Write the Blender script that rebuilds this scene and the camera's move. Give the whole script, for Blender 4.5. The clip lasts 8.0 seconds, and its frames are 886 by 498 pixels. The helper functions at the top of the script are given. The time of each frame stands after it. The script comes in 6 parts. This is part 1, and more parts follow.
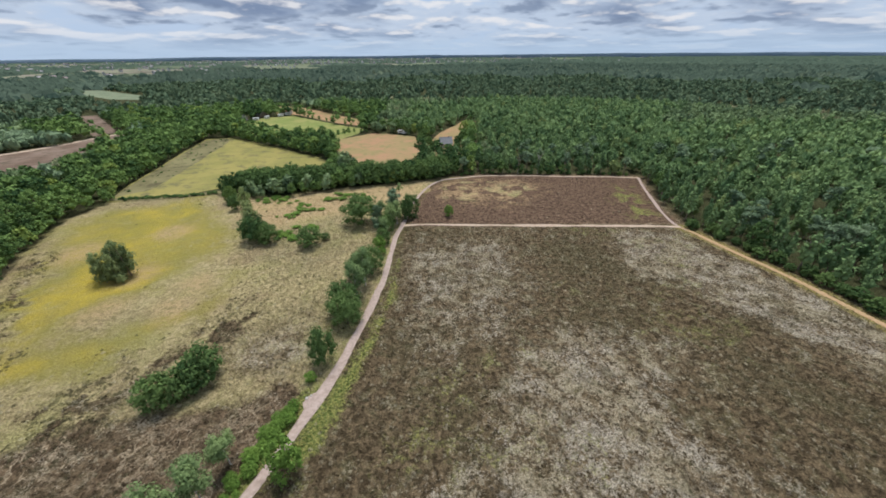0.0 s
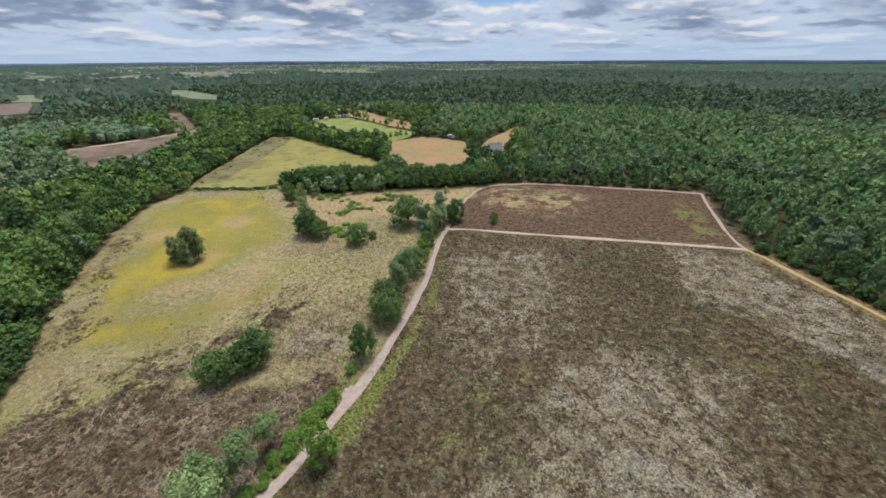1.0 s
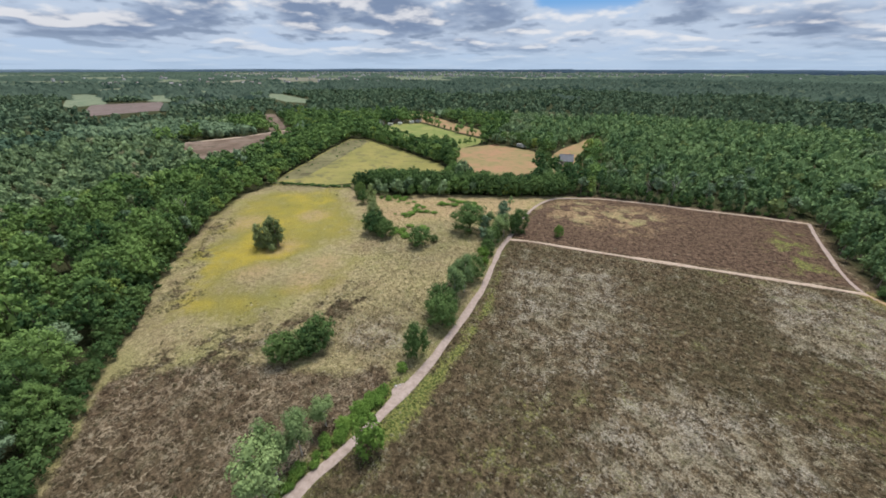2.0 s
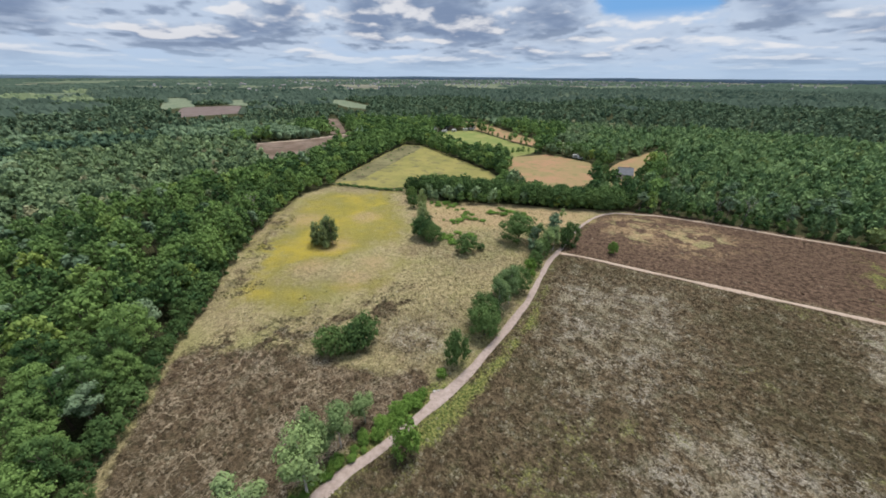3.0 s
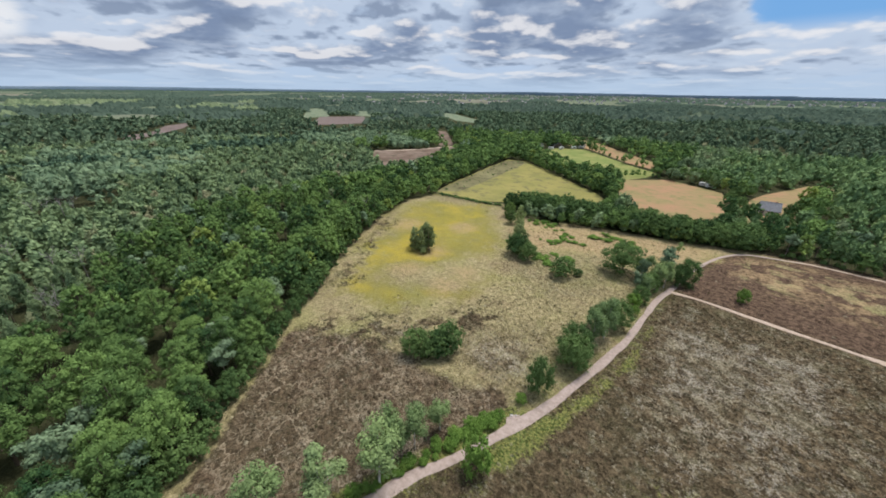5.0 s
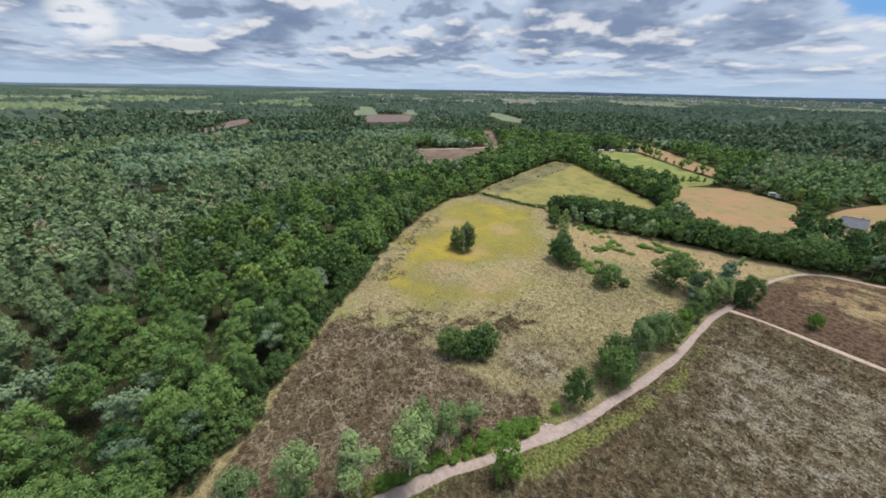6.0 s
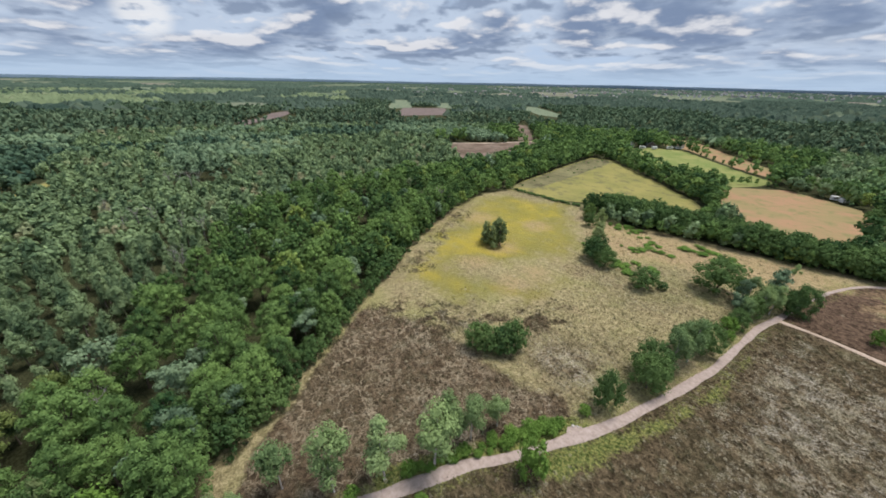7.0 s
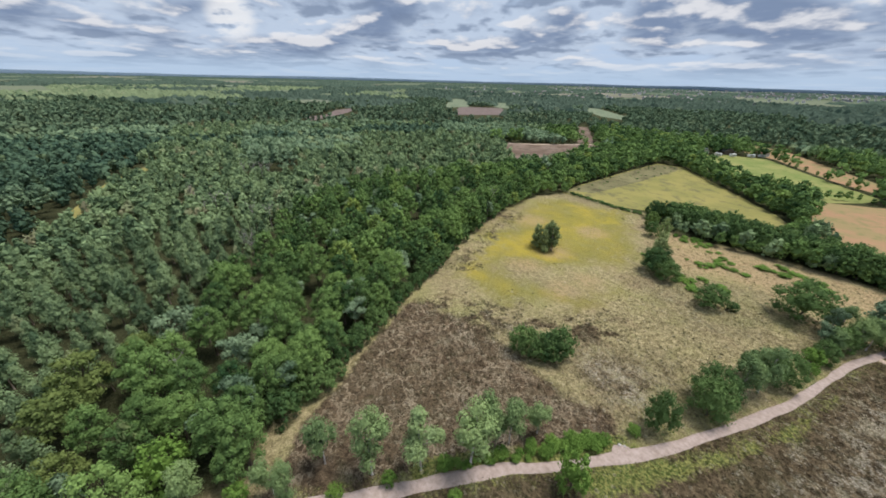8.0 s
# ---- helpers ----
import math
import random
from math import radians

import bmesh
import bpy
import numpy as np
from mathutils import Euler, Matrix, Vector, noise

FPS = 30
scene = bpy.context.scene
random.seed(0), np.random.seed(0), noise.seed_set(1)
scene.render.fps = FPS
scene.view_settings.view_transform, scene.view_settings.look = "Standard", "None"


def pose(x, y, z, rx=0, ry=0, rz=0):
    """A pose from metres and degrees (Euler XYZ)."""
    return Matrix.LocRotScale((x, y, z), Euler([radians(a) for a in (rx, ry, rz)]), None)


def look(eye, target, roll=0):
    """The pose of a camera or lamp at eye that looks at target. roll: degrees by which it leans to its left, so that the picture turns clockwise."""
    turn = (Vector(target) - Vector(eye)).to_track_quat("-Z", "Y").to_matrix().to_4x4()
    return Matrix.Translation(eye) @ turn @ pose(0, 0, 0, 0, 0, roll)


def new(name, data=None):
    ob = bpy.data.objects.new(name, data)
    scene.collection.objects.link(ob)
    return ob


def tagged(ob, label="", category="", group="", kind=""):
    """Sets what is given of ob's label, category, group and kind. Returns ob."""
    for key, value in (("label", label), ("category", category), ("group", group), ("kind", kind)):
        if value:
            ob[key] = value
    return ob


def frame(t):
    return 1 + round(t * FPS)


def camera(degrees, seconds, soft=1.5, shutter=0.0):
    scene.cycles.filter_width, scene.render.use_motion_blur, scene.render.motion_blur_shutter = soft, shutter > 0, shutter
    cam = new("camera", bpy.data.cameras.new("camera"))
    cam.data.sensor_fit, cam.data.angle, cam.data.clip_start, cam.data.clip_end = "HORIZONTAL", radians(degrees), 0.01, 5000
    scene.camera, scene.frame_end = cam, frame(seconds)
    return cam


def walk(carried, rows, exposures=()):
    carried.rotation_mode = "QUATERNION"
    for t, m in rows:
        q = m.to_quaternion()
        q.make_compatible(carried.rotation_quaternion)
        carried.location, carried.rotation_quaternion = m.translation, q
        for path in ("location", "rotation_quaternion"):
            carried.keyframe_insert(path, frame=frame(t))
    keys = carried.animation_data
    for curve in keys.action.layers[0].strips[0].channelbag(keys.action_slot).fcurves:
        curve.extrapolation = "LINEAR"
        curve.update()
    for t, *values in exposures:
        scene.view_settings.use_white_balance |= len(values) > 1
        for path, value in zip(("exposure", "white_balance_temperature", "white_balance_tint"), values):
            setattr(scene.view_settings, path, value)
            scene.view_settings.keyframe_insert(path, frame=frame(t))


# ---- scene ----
cam = camera(103.79, 8.0, 1.75)
PATH = [
    (0, look((-0.612, 0.274, 54.834), (-0.749, 43.840, 30.298), -0.53)),
    (0.5, look((-0.952, 0.179, 54.959), (-4.356, 43.795, 30.751), -0.34)),
    (1, look((-1.291, 0.074, 55.109), (-7.304, 43.541, 31.140), -0.18)),
    (1.5, look((-1.628, -0.041, 55.277), (-11.959, 42.657, 31.399), -0.01)),
    (2, look((-1.960, -0.168, 55.457), (-16.095, 41.825, 32.290), 0.15)),
    (2.2, look((-2.090, -0.223, 55.531), (-17.429, 41.506, 32.653), 0.24)),
    (3.3, look((-2.779, -0.569, 55.934), (-24.186, 38.651, 33.494), 0.46)),
    (3.5, look((-2.898, -0.640, 56.004), (-24.990, 38.163, 33.504), 0.49)),
    (4, look((-3.183, -0.833, 56.167), (-29.140, 36.180, 34.808), 0.67)),
    (4.5, look((-3.450, -1.046, 56.310), (-31.967, 34.300, 35.393), 0.83)),
    (4.7, look((-3.551, -1.137, 56.360), (-33.111, 33.359, 35.473), 0.85)),
    (5.8, look((-4.040, -1.704, 56.540), (-38.145, 28.235, 35.552), 1.02)),
    (6, look((-4.116, -1.821, 56.552), (-38.838, 27.343, 35.485), 1.17)),
    (6.5, look((-4.284, -2.130, 56.549), (-40.077, 25.271, 34.914), 1.21)),
    (7, look((-4.422, -2.467, 56.494), (-41.322, 23.227, 34.627), 1.20)),
    (7.5, look((-4.525, -2.834, 56.379), (-42.754, 20.774, 34.443), 1.30)),
    (8, look((-4.593, -3.233, 56.200), (-44.813, 16.665, 34.143), 1.48)),
]
walk(cam, PATH)

# ---------------------------------------------------------------- world and light
EXPOSURE = 0.02
scene.view_settings.exposure = EXPOSURE
SUN_FROM = Vector((0.06, 0.34, 1.0)).normalized()


def build_world():
    w = bpy.data.worlds.new("cloudy_sky")
    scene.world = w
    w.use_nodes = True
    nt = w.node_tree
    nt.nodes.clear()
    N, L = nt.nodes.new, nt.links.new

    def math_node(op, a, b=None, clamp=False):
        n = N("ShaderNodeMath")
        n.operation, n.use_clamp = op, clamp
        for i, v in enumerate((a, b)):
            if v is None:
                continue
            if isinstance(v, (int, float)):
                n.inputs[i].default_value = v
            else:
                L(v, n.inputs[i])
        return n.outputs[0]

    def ramp(value, lo, hi):
        n = N("ShaderNodeMapRange")
        n.interpolation_type = "SMOOTHSTEP"
        L(value, n.inputs["Value"])
        n.inputs["From Min"].default_value, n.inputs["From Max"].default_value = lo, hi
        return n.outputs[0]

    def mix(fac, a, b):
        n = N("ShaderNodeMix")
        n.data_type = "RGBA"
        L(fac, n.inputs[0])
        for k, v in ((6, a), (7, b)):
            if isinstance(v, tuple):
                n.inputs[k].default_value = (*v, 1)
            else:
                L(v, n.inputs[k])
        return n.outputs[2]

    tc = N("ShaderNodeTexCoord")
    sep = N("ShaderNodeSeparateXYZ")
    L(tc.outputs["Generated"], sep.inputs[0])
    up = math_node("MAXIMUM", sep.outputs[2], 0.0)
    lift = math_node("ADD", up, 0.13)
    comb = N("ShaderNodeCombineXYZ")
    L(math_node("DIVIDE", sep.outputs[0], lift), comb.inputs[0])
    L(math_node("DIVIDE", sep.outputs[1], lift), comb.inputs[1])

    def cloud_noise(scale, detail, rough, shift, distortion=0.0, spread=1.0):
        mp = N("ShaderNodeMapping")
        mp.inputs["Location"].default_value = shift
        mp.inputs["Scale"].default_value = (spread, spread, 1)
        L(comb.outputs[0], mp.inputs[0])
        n = N("ShaderNodeTexNoise")
        n.inputs["Scale"].default_value = scale
        n.inputs["Detail"].default_value = detail
        n.inputs["Roughness"].default_value = rough
        n.inputs["Distortion"].default_value = distortion
        L(mp.outputs[0], n.inputs["Vector"])
        return n.outputs["Fac"]

    big = cloud_noise(0.45, 3, 0.5, (3.1, 7.7, 0))
    mid = cloud_noise(1.15, 7, 0.47, (11.3, 2.4, 4.0), 0.0)
    lit = cloud_noise(1.15, 7, 0.47, (11.3, 2.4, 4.0), 0.0, 0.935)
    veil = cloud_noise(2.4, 7, 0.6, (1.3, 21.4, 9.0), 0.3)
    sky = N("ShaderNodeTexSky")
    sky.sky_type = "NISHITA"
    sky.sun_disc = False
    sky.sun_elevation = math.asin(SUN_FROM.z)
    sky.sun_rotation = math.atan2(SUN_FROM.x, SUN_FROM.y)
    dim = N("ShaderNodeVectorMath")
    dim.operation = "SCALE"
    L(sky.outputs[0], dim.inputs[0])
    dim.inputs["Scale"].default_value = 0.11
    puff = cloud_noise(2.3, 3, 0.5, (5.3, 1.4, 2.0), 0.0)
    puff = math_node("ABSOLUTE", math_node("SUBTRACT", puff, 0.5))
    # heaped clouds stand up from the deck: white heads, blue-grey feet
    def heap(raise_by, size=1.0):
        tall = math_node("MULTIPLY", math_node("LOGARITHM", math_node("ADD", up, 0.035), math.e), 2.1)
        c = N("ShaderNodeCombineXYZ")
        L(math_node("MULTIPLY", sep.outputs[0], 5.4), c.inputs[0])
        L(math_node("MULTIPLY", sep.outputs[1], 5.4), c.inputs[1])
        L(math_node("ADD", tall, raise_by), c.inputs[2])
        n = N("ShaderNodeTexNoise")
        n.inputs["Scale"].default_value = size
        n.inputs["Detail"].default_value = 6
        n.inputs["Roughness"].default_value = 0.46
        L(c.outputs[0], n.inputs["Vector"])
        return n.outputs["Fac"]

    heaped = heap(3.0)
    crest = math_node("SUBTRACT", heaped, heap(3.24))
    crest = math_node("ADD", crest, math_node("MULTIPLY", math_node("SUBTRACT", mid, lit), 0.1))
    small = heap(7.0, 2.3)
    crest = math_node("ADD", crest, math_node("MULTIPLY", math_node("SUBTRACT", small, heap(7.14, 2.3)), 0.4))

    def toward(direction, lo, hi):
        n = N("ShaderNodeVectorMath")
        n.operation = "DOT_PRODUCT"
        L(tc.outputs["Generated"], n.inputs[0])
        n.inputs[1].default_value = Vector(direction).normalized()
        return ramp(n.outputs["Value"], lo, hi)

    # thickness of the cloud deck: thin edges are white, thick bellies blue-grey
    thick = math_node("ADD", math_node("MULTIPLY", heaped, 0.75), math_node("MULTIPLY", mid, 0.25))
    thick = math_node("ADD", thick, math_node("MULTIPLY", math_node("SUBTRACT", big, 0.5), 0.30))
    thick = math_node("ADD", thick, math_node("MULTIPLY", math_node("SUBTRACT", puff, 0.07), 0.05))
    # the heavy rain cloud over the north-west
    load = math_node("MULTIPLY", toward((-0.50, 0.85, 0.15), 0.965, 1.0), ramp(up, 0.06, 0.11))
    thick = math_node("ADD", thick, math_node("MULTIPLY", load, 0.17))
    belly = ramp(thick, 0.47, 0.64)
    cloud = mix(belly, (0.55, 0.655, 0.82), (0.225, 0.30, 0.455))
    cloud = mix(math_node("MULTIPLY", ramp(veil, 0.48, 0.70), 0.30), cloud, (0.69, 0.77, 0.88))
    cloud = mix(math_node("MULTIPLY", ramp(crest, 0.02, 0.13), 0.8), cloud, (0.90, 0.90, 0.93))
    cloud = mix(math_node("MULTIPLY", ramp(crest, -0.02, -0.13), 0.75), cloud, (0.185, 0.25, 0.385))
    # one tall white head in the west
    head = math_node("MULTIPLY", toward((-0.990, -0.027, 0.108), 0.9984, 0.9997), ramp(math_node("ADD", thick, crest), 0.42, 0.50))
    cloud = mix(math_node("MULTIPLY", head, 0.7), cloud, (0.97, 0.97, 0.98))
    # the clear gaps high over the north and the west
    gap = math_node("MULTIPLY", toward((0.05, 1.0, 0.15), 0.965, 0.992), math_node("MULTIPLY", ramp(up, 0.095, 0.135), ramp(up, 0.45, 0.3)))
    gap = math_node("ADD", gap, math_node("MULTIPLY", toward((-0.97, -0.06, 0.20), 0.975, 0.997), math_node("MULTIPLY", ramp(up, 0.105, 0.14), 0.85)))
    cover = math_node("SUBTRACT", thick, math_node("MULTIPLY", gap, 0.06))
    cover = ramp(math_node("ADD", cover, math_node("MULTIPLY", load, 0.10)), 0.36, 0.43)
    blue = N("ShaderNodeMix")
    blue.data_type, blue.inputs[0].default_value = "RGBA", 0.8
    L(dim.outputs[0], blue.inputs[6])
    blue.inputs[7].default_value = (0.10, 0.38, 0.84, 1)
    clear = mix(math_node("MULTIPLY", gap, 0.9), (0.52, 0.65, 0.85), blue.outputs[2])
    col = mix(cover, clear, cloud)
    # pale band low over the land
    col = mix(math_node("MULTIPLY", ramp(up, 0.06, 0.0), 0.85), col, (0.49, 0.635, 0.83))
    # an overcast deck is brighter overhead than at its rim
    lum = math_node("ADD", math_node("MULTIPLY", up, 0.10), 0.91)
    out = N("ShaderNodeVectorMath")
    out.operation = "SCALE"
    L(col, out.inputs[0])
    L(lum, out.inputs["Scale"])
    bg = N("ShaderNodeBackground")
    L(out.outputs[0], bg.inputs["Color"])
    bg.inputs["Strength"].default_value = 1.0
    wo = N("ShaderNodeOutputWorld")
    L(bg.outputs[0], wo.inputs["Surface"])


build_world()
sun_data = bpy.data.lights.new("sun", "SUN")
sun_data.energy, sun_data.angle, sun_data.color = 4.1, radians(24), (1.0, 0.965, 0.92)
sun = new("sun", sun_data)
sun.matrix_world = look(SUN_FROM * 500, (0, 0, 0))


# ---------------------------------------------------------------- noise and shapes in numbers
def lattice(ix, iy, seed):
    h = (ix.astype(np.int64) * 374761393 + iy.astype(np.int64) * 668265263 + seed * 1442695041) & 0x7FFFFFFF
    h = ((h ^ (h >> 13)) * 1274126177) & 0x7FFFFFFF
    return ((h ^ (h >> 16)) & 0xFFFF) / 65535.0


def vnoise(x, y, size, seed=0):
    x, y = np.asarray(x, float) / size, np.asarray(y, float) / size
    ix, iy = np.floor(x), np.floor(y)
    fx, fy = x - ix, y - iy
    fx, fy = fx * fx * (3 - 2 * fx), fy * fy * (3 - 2 * fy)
    a, b = lattice(ix, iy, seed), lattice(ix + 1, iy, seed)
    c, d = lattice(ix, iy + 1, seed), lattice(ix + 1, iy + 1, seed)
    return (a * (1 - fx) + b * fx) * (1 - fy) + (c * (1 - fx) + d * fx) * fy


def fbm(x, y, size, seed=0, octaves=4):
    total, amp, norm = 0, 1.0, 0
    for i in range(octaves):
        total = total + amp * vnoise(x, y, size / 2 ** i, seed + i)
        norm += amp
        amp *= 0.55
    return total / norm


def signed(poly, x, y):
    """Distance to the outline of a polygon, positive inside."""
    x, y = np.asarray(x, float), np.asarray(y, float)
    best, inside = np.full(x.shape, 1e18), np.zeros(x.shape, bool)
    for (x0, y0), (x1, y1) in zip(poly, poly[1:] + poly[:1]):
        dx, dy = x1 - x0, y1 - y0
        t = np.clip(((x - x0) * dx + (y - y0) * dy) / (dx * dx + dy * dy + 1e-12), 0, 1)
        best = np.minimum(best, (x - x0 - t * dx) ** 2 + (y - y0 - t * dy) ** 2)
        cross = ((y0 > y) != (y1 > y)) & (x < dx * (y - y0) / (dy if abs(dy) > 1e-9 else 1e-9) + x0)
        inside ^= cross
    return np.sqrt(best) * np.where(inside, 1, -1)


def to_line(line, x, y):
    """Distance to a polyline."""
    x, y = np.asarray(x, float), np.asarray(y, float)
    best = np.full(x.shape, 1e18)
    for (x0, y0), (x1, y1) in zip(line[:-1], line[1:]):
        dx, dy = x1 - x0, y1 - y0
        t = np.clip(((x - x0) * dx + (y - y0) * dy) / (dx * dx + dy * dy + 1e-12), 0, 1)
        best = np.minimum(best, (x - x0 - t * dx) ** 2 + (y - y0 - t * dy) ** 2)
    return np.sqrt(best)


def soft(v, lo, hi):
    t = np.clip((v - lo) / (hi - lo), 0, 1)
    return t * t * (3 - 2 * t)


def glide(points, step=1.5):
    """A smooth line through a few points."""
    p = [np.array(q, float) for q in points]
    p = [2 * p[0] - p[1]] + p + [2 * p[-1] - p[-2]]
    out = []
    for i in range(1, len(p) - 2):
        n = max(2, int(np.linalg.norm(p[i + 1] - p[i]) / step))
        for k in range(n):
            t = k / n
            out.append(0.5 * (2 * p[i] + (p[i + 1] - p[i - 1]) * t + (2 * p[i - 1] - 5 * p[i] + 4 * p[i + 1] - p[i + 2]) * t * t
                              + (3 * p[i] - p[i - 1] - 3 * p[i + 1] + p[i + 2]) * t ** 3))
    out.append(p[-2])
    return [tuple(q) for q in out]


def raw_mesh(name, verts, faces, mat=None, smooth=False, colours=None, tint=None):
    """A mesh from arrays; faces all have the same number of corners."""
    me = bpy.data.meshes.new(name)
    verts, faces = np.asarray(verts, np.float32), np.asarray(faces, np.int32)
    m, k = faces.shape
    me.vertices.add(len(verts))
    me.vertices.foreach_set("co", verts.ravel())
    me.loops.add(m * k)
    me.loops.foreach_set("vertex_index", faces.ravel())
    me.polygons.add(m)
    me.polygons.foreach_set("loop_start", np.arange(m, dtype=np.int32) * k)
    me.polygons.foreach_set("use_smooth", np.full(m, smooth, bool))
    for key, values in (colours or {}).items():
        at = me.attributes.new(key, "FLOAT_COLOR", "POINT")
        at.data.foreach_set("color", np.asarray(values, np.float32).ravel())
    if tint is not None:
        at = me.attributes.new("tint", "FLOAT", "POINT")
        at.data.foreach_set("value", np.asarray(tint, np.float32).ravel())
    me.update(calc_edges=True)
    if mat:
        me.materials.append(mat)
    return me


# ---------------------------------------------------------------- the plan, in metres
PATH_LINE = glide([(-62, -70), (-50, -38), (-41, -15), (-36.2, 1), (-33.8, 10.2), (-31.7, 19.5), (-28.6, 27.5), (-25.6, 36), (-23.6, 43), (-21.9, 50), (-20.4, 58),
                   (-18.9, 68), (-17.6, 80), (-17.3, 94), (-17.2, 106), (-15.8, 115.5), (-14.6, 125), (-13.0, 138), (-10.4, 150), (-6.2, 161), (-0.5, 167.5), (9, 171)])
CROSS_LINE = glide([(-15.0, 115.4), (-6, 116.2), (10, 115.2), (30, 114.6), (55, 113.9), (75, 113.2), (84, 112.4)])
EAST_NORTH = glide([(96.5, 168.5), (92.5, 156), (88.6, 141), (84.6, 125), (83.3, 115), (84.6, 110)])
EAST_LINE = glide([(83.6, 112), (85.6, 108.5), (90.1, 94.4), (95.2, 80.1), (98.2, 67.7), (100.5, 56), (103, 40), (104, 10), (104, -50)])
NORTH_LINE = glide([(9, 171), (20, 173.5), (40, 173.3), (62, 171.6), (80, 170.6), (96.5, 168.5)])
WEST_TRAIL = glide([(-46, -11), (-55, -7), (-61, 0.5), (-68, 8.5), (-77, 18), (-86, 29), (-95, 40.5), (-105, 54)])

# the land without wood
HEATH = [(-41, -40), (-45.5, -13), (-53.6, -10), (-58.7, -3.6), (-63.5, 2), (-72, 11), (-82.2, 22.5), (-93, 36), (-107, 53), (-122, 75), (-131.5, 91), (-145, 121), (-143, 141),
         (-121, 145), (-104, 151), (-97, 146), (-80, 141), (-68, 146), (-56, 151), (-44, 156), (-32, 159), (-21, 163), (-6, 168), (4, 174), (20, 177), (60, 174.5),
         (95, 172), (98, 170), (90.5, 141), (87.5, 126), (87, 115), (89.5, 104.5), (94.5, 91.5), (100, 79.5), (103.8, 64.5), (106, 45), (108, 10), (108, -60)]
WEST_FIELD = [(-146, 141), (-153, 160), (-159, 185), (-166, 213), (-178, 268), (-163, 275), (-113, 240), (-78, 214), (-62, 195), (-60, 171), (-85, 160), (-104, 160), (-121, 145)]
GREEN_FIELD = [(-190, 332), (-181, 366), (-155, 380), (-98, 328), (-66, 303), (-68, 283), (-84, 245), (-116, 262), (-158, 292)]
STRIP_FIELD = [(-200, 456), (-172, 447), (-80, 352), (-73, 318), (-98, 334), (-152, 385), (-182, 398)]
BROWN_FIELD = [(-80, 262), (-55, 287), (-22, 272), (-14, 240), (-16, 186), (-46, 182), (-64, 214)]
YARD_FIELD = [(-13, 212), (-12, 250), (-3, 284), (17, 336), (31, 336), (25, 306), (13, 280), (11, 212)]
FELLED_STRIP = [(-220, 160), (-213, 175), (-213, 195), (-218, 224), (-225, 256), (-249, 284), (-262, 294), (-270, 258), (-279, 236), (-293, 213), (-300, 205), (-262, 184)]
BARE_PATCH = [(-384, 388), (-370, 394), (-300, 328), (-268, 296), (-276, 282), (-310, 314)]
SCRUB_MARGIN = [(-148, 146), (-152, 160), (-158, 185), (-165, 213), (-176, 264), (-164, 272), (-156, 258), (-149, 222), (-141, 178), (-138, 156)]
HEATHER_ROW = [(-151, 141.5), (-128, 143), (-103, 149.5), (-102, 152.5), (-128, 146.5), (-151, 145)]
PURPLE_HEATH = [(-575, 286), (-737, 393), (-688, 471), (-550, 386)]
FAR_STRIP = [(-575, 45), (-612, 84), (-694, 114), (-748, 168), (-640, 124), (-530, 52)]
FAR_MEADOW = [(-704, 716), (-640, 712), (-459, 590), (-432, 541), (-485, 549), (-607, 632)]
FAR_GREEN = [(-720, 346), (-1040, 520), (-1030, 560), (-840, 480), (-730, 410)]
FAR_GRASS = [(-720, 470), (-850, 560), (-850, 600), (-660, 480)]
FAR_PALE = [(-2200, 190), (-1800, 420), (-1310, 310), (-1230, 140), (-1480, 90), (-1900, -200), (-2300, -400)]
RIDE = [(-140, -88), (-160, -85), (-177, -81), (-206, -80), (-255, -81), (-284, -74), (-334, -56), (-337, -62), (-286, -81), (-256, -88), (-206, -87), (-177, -88), (-140, -95)]
FIELDS = [WEST_FIELD, GREEN_FIELD, STRIP_FIELD, BROWN_FIELD, YARD_FIELD, FELLED_STRIP, BARE_PATCH, PURPLE_HEATH, FAR_STRIP, FAR_MEADOW, FAR_GREEN, FAR_GRASS, FAR_PALE, RIDE]

YELLOW = [(-143, 112), (-139, 137), (-107, 146), (-84, 124), (-66, 94), (-55, 74), (-59, 61), (-68, 49), (-78, 45), (-88, 43), (-98, 54), (-118, 79)]
STRAW_PATCH = [(-87, 57), (-74, 58), (-64, 74), (-66, 94), (-76, 92), (-80, 76), (-90, 64)]
GREY_W = [(-50, 49), (-40, 68), (-29, 66), (-26, 52), (-34, 45)]
YELLOW_CORE = [(-116, 70), (-129, 97), (-120, 116), (-98, 118), (-82, 99), (-71, 84), (-72, 66), (-84, 50), (-98, 56)]
DARK_HEATH = [(-83, 25), (-66, 36), (-51, 39), (-31.5, 44), (-28.5, 42), (-31, 27), (-35, 14), (-40, -16), (-52, -16), (-62, -6), (-68, 2), (-77, 12)]
GREY_A = [(20.7, 55.4), (34, 56.5), (47.7, 51.9), (42.4, 37.9), (48, 20), (60, -10), (-10, -10), (-4, 20), (3, 30), (7, 44)]
GREY_B = [(57, 111), (83, 109), (96.6, 57.8), (99, 40), (92, 42), (80, 52), (66, 74), (52.2, 83)]
GREY_C = [(-15, 102.5), (0, 104), (20, 106), (23.4, 78.7), (13.7, 57.2), (1.1, 50.9), (-12.5, 57.6)]
STRAW_NE = [(-84, 139), (-60, 147), (-43, 154), (-10, 166), (-9, 152), (-17, 138), (-30, 134), (-48, 124), (-64, 112), (-80, 128)]
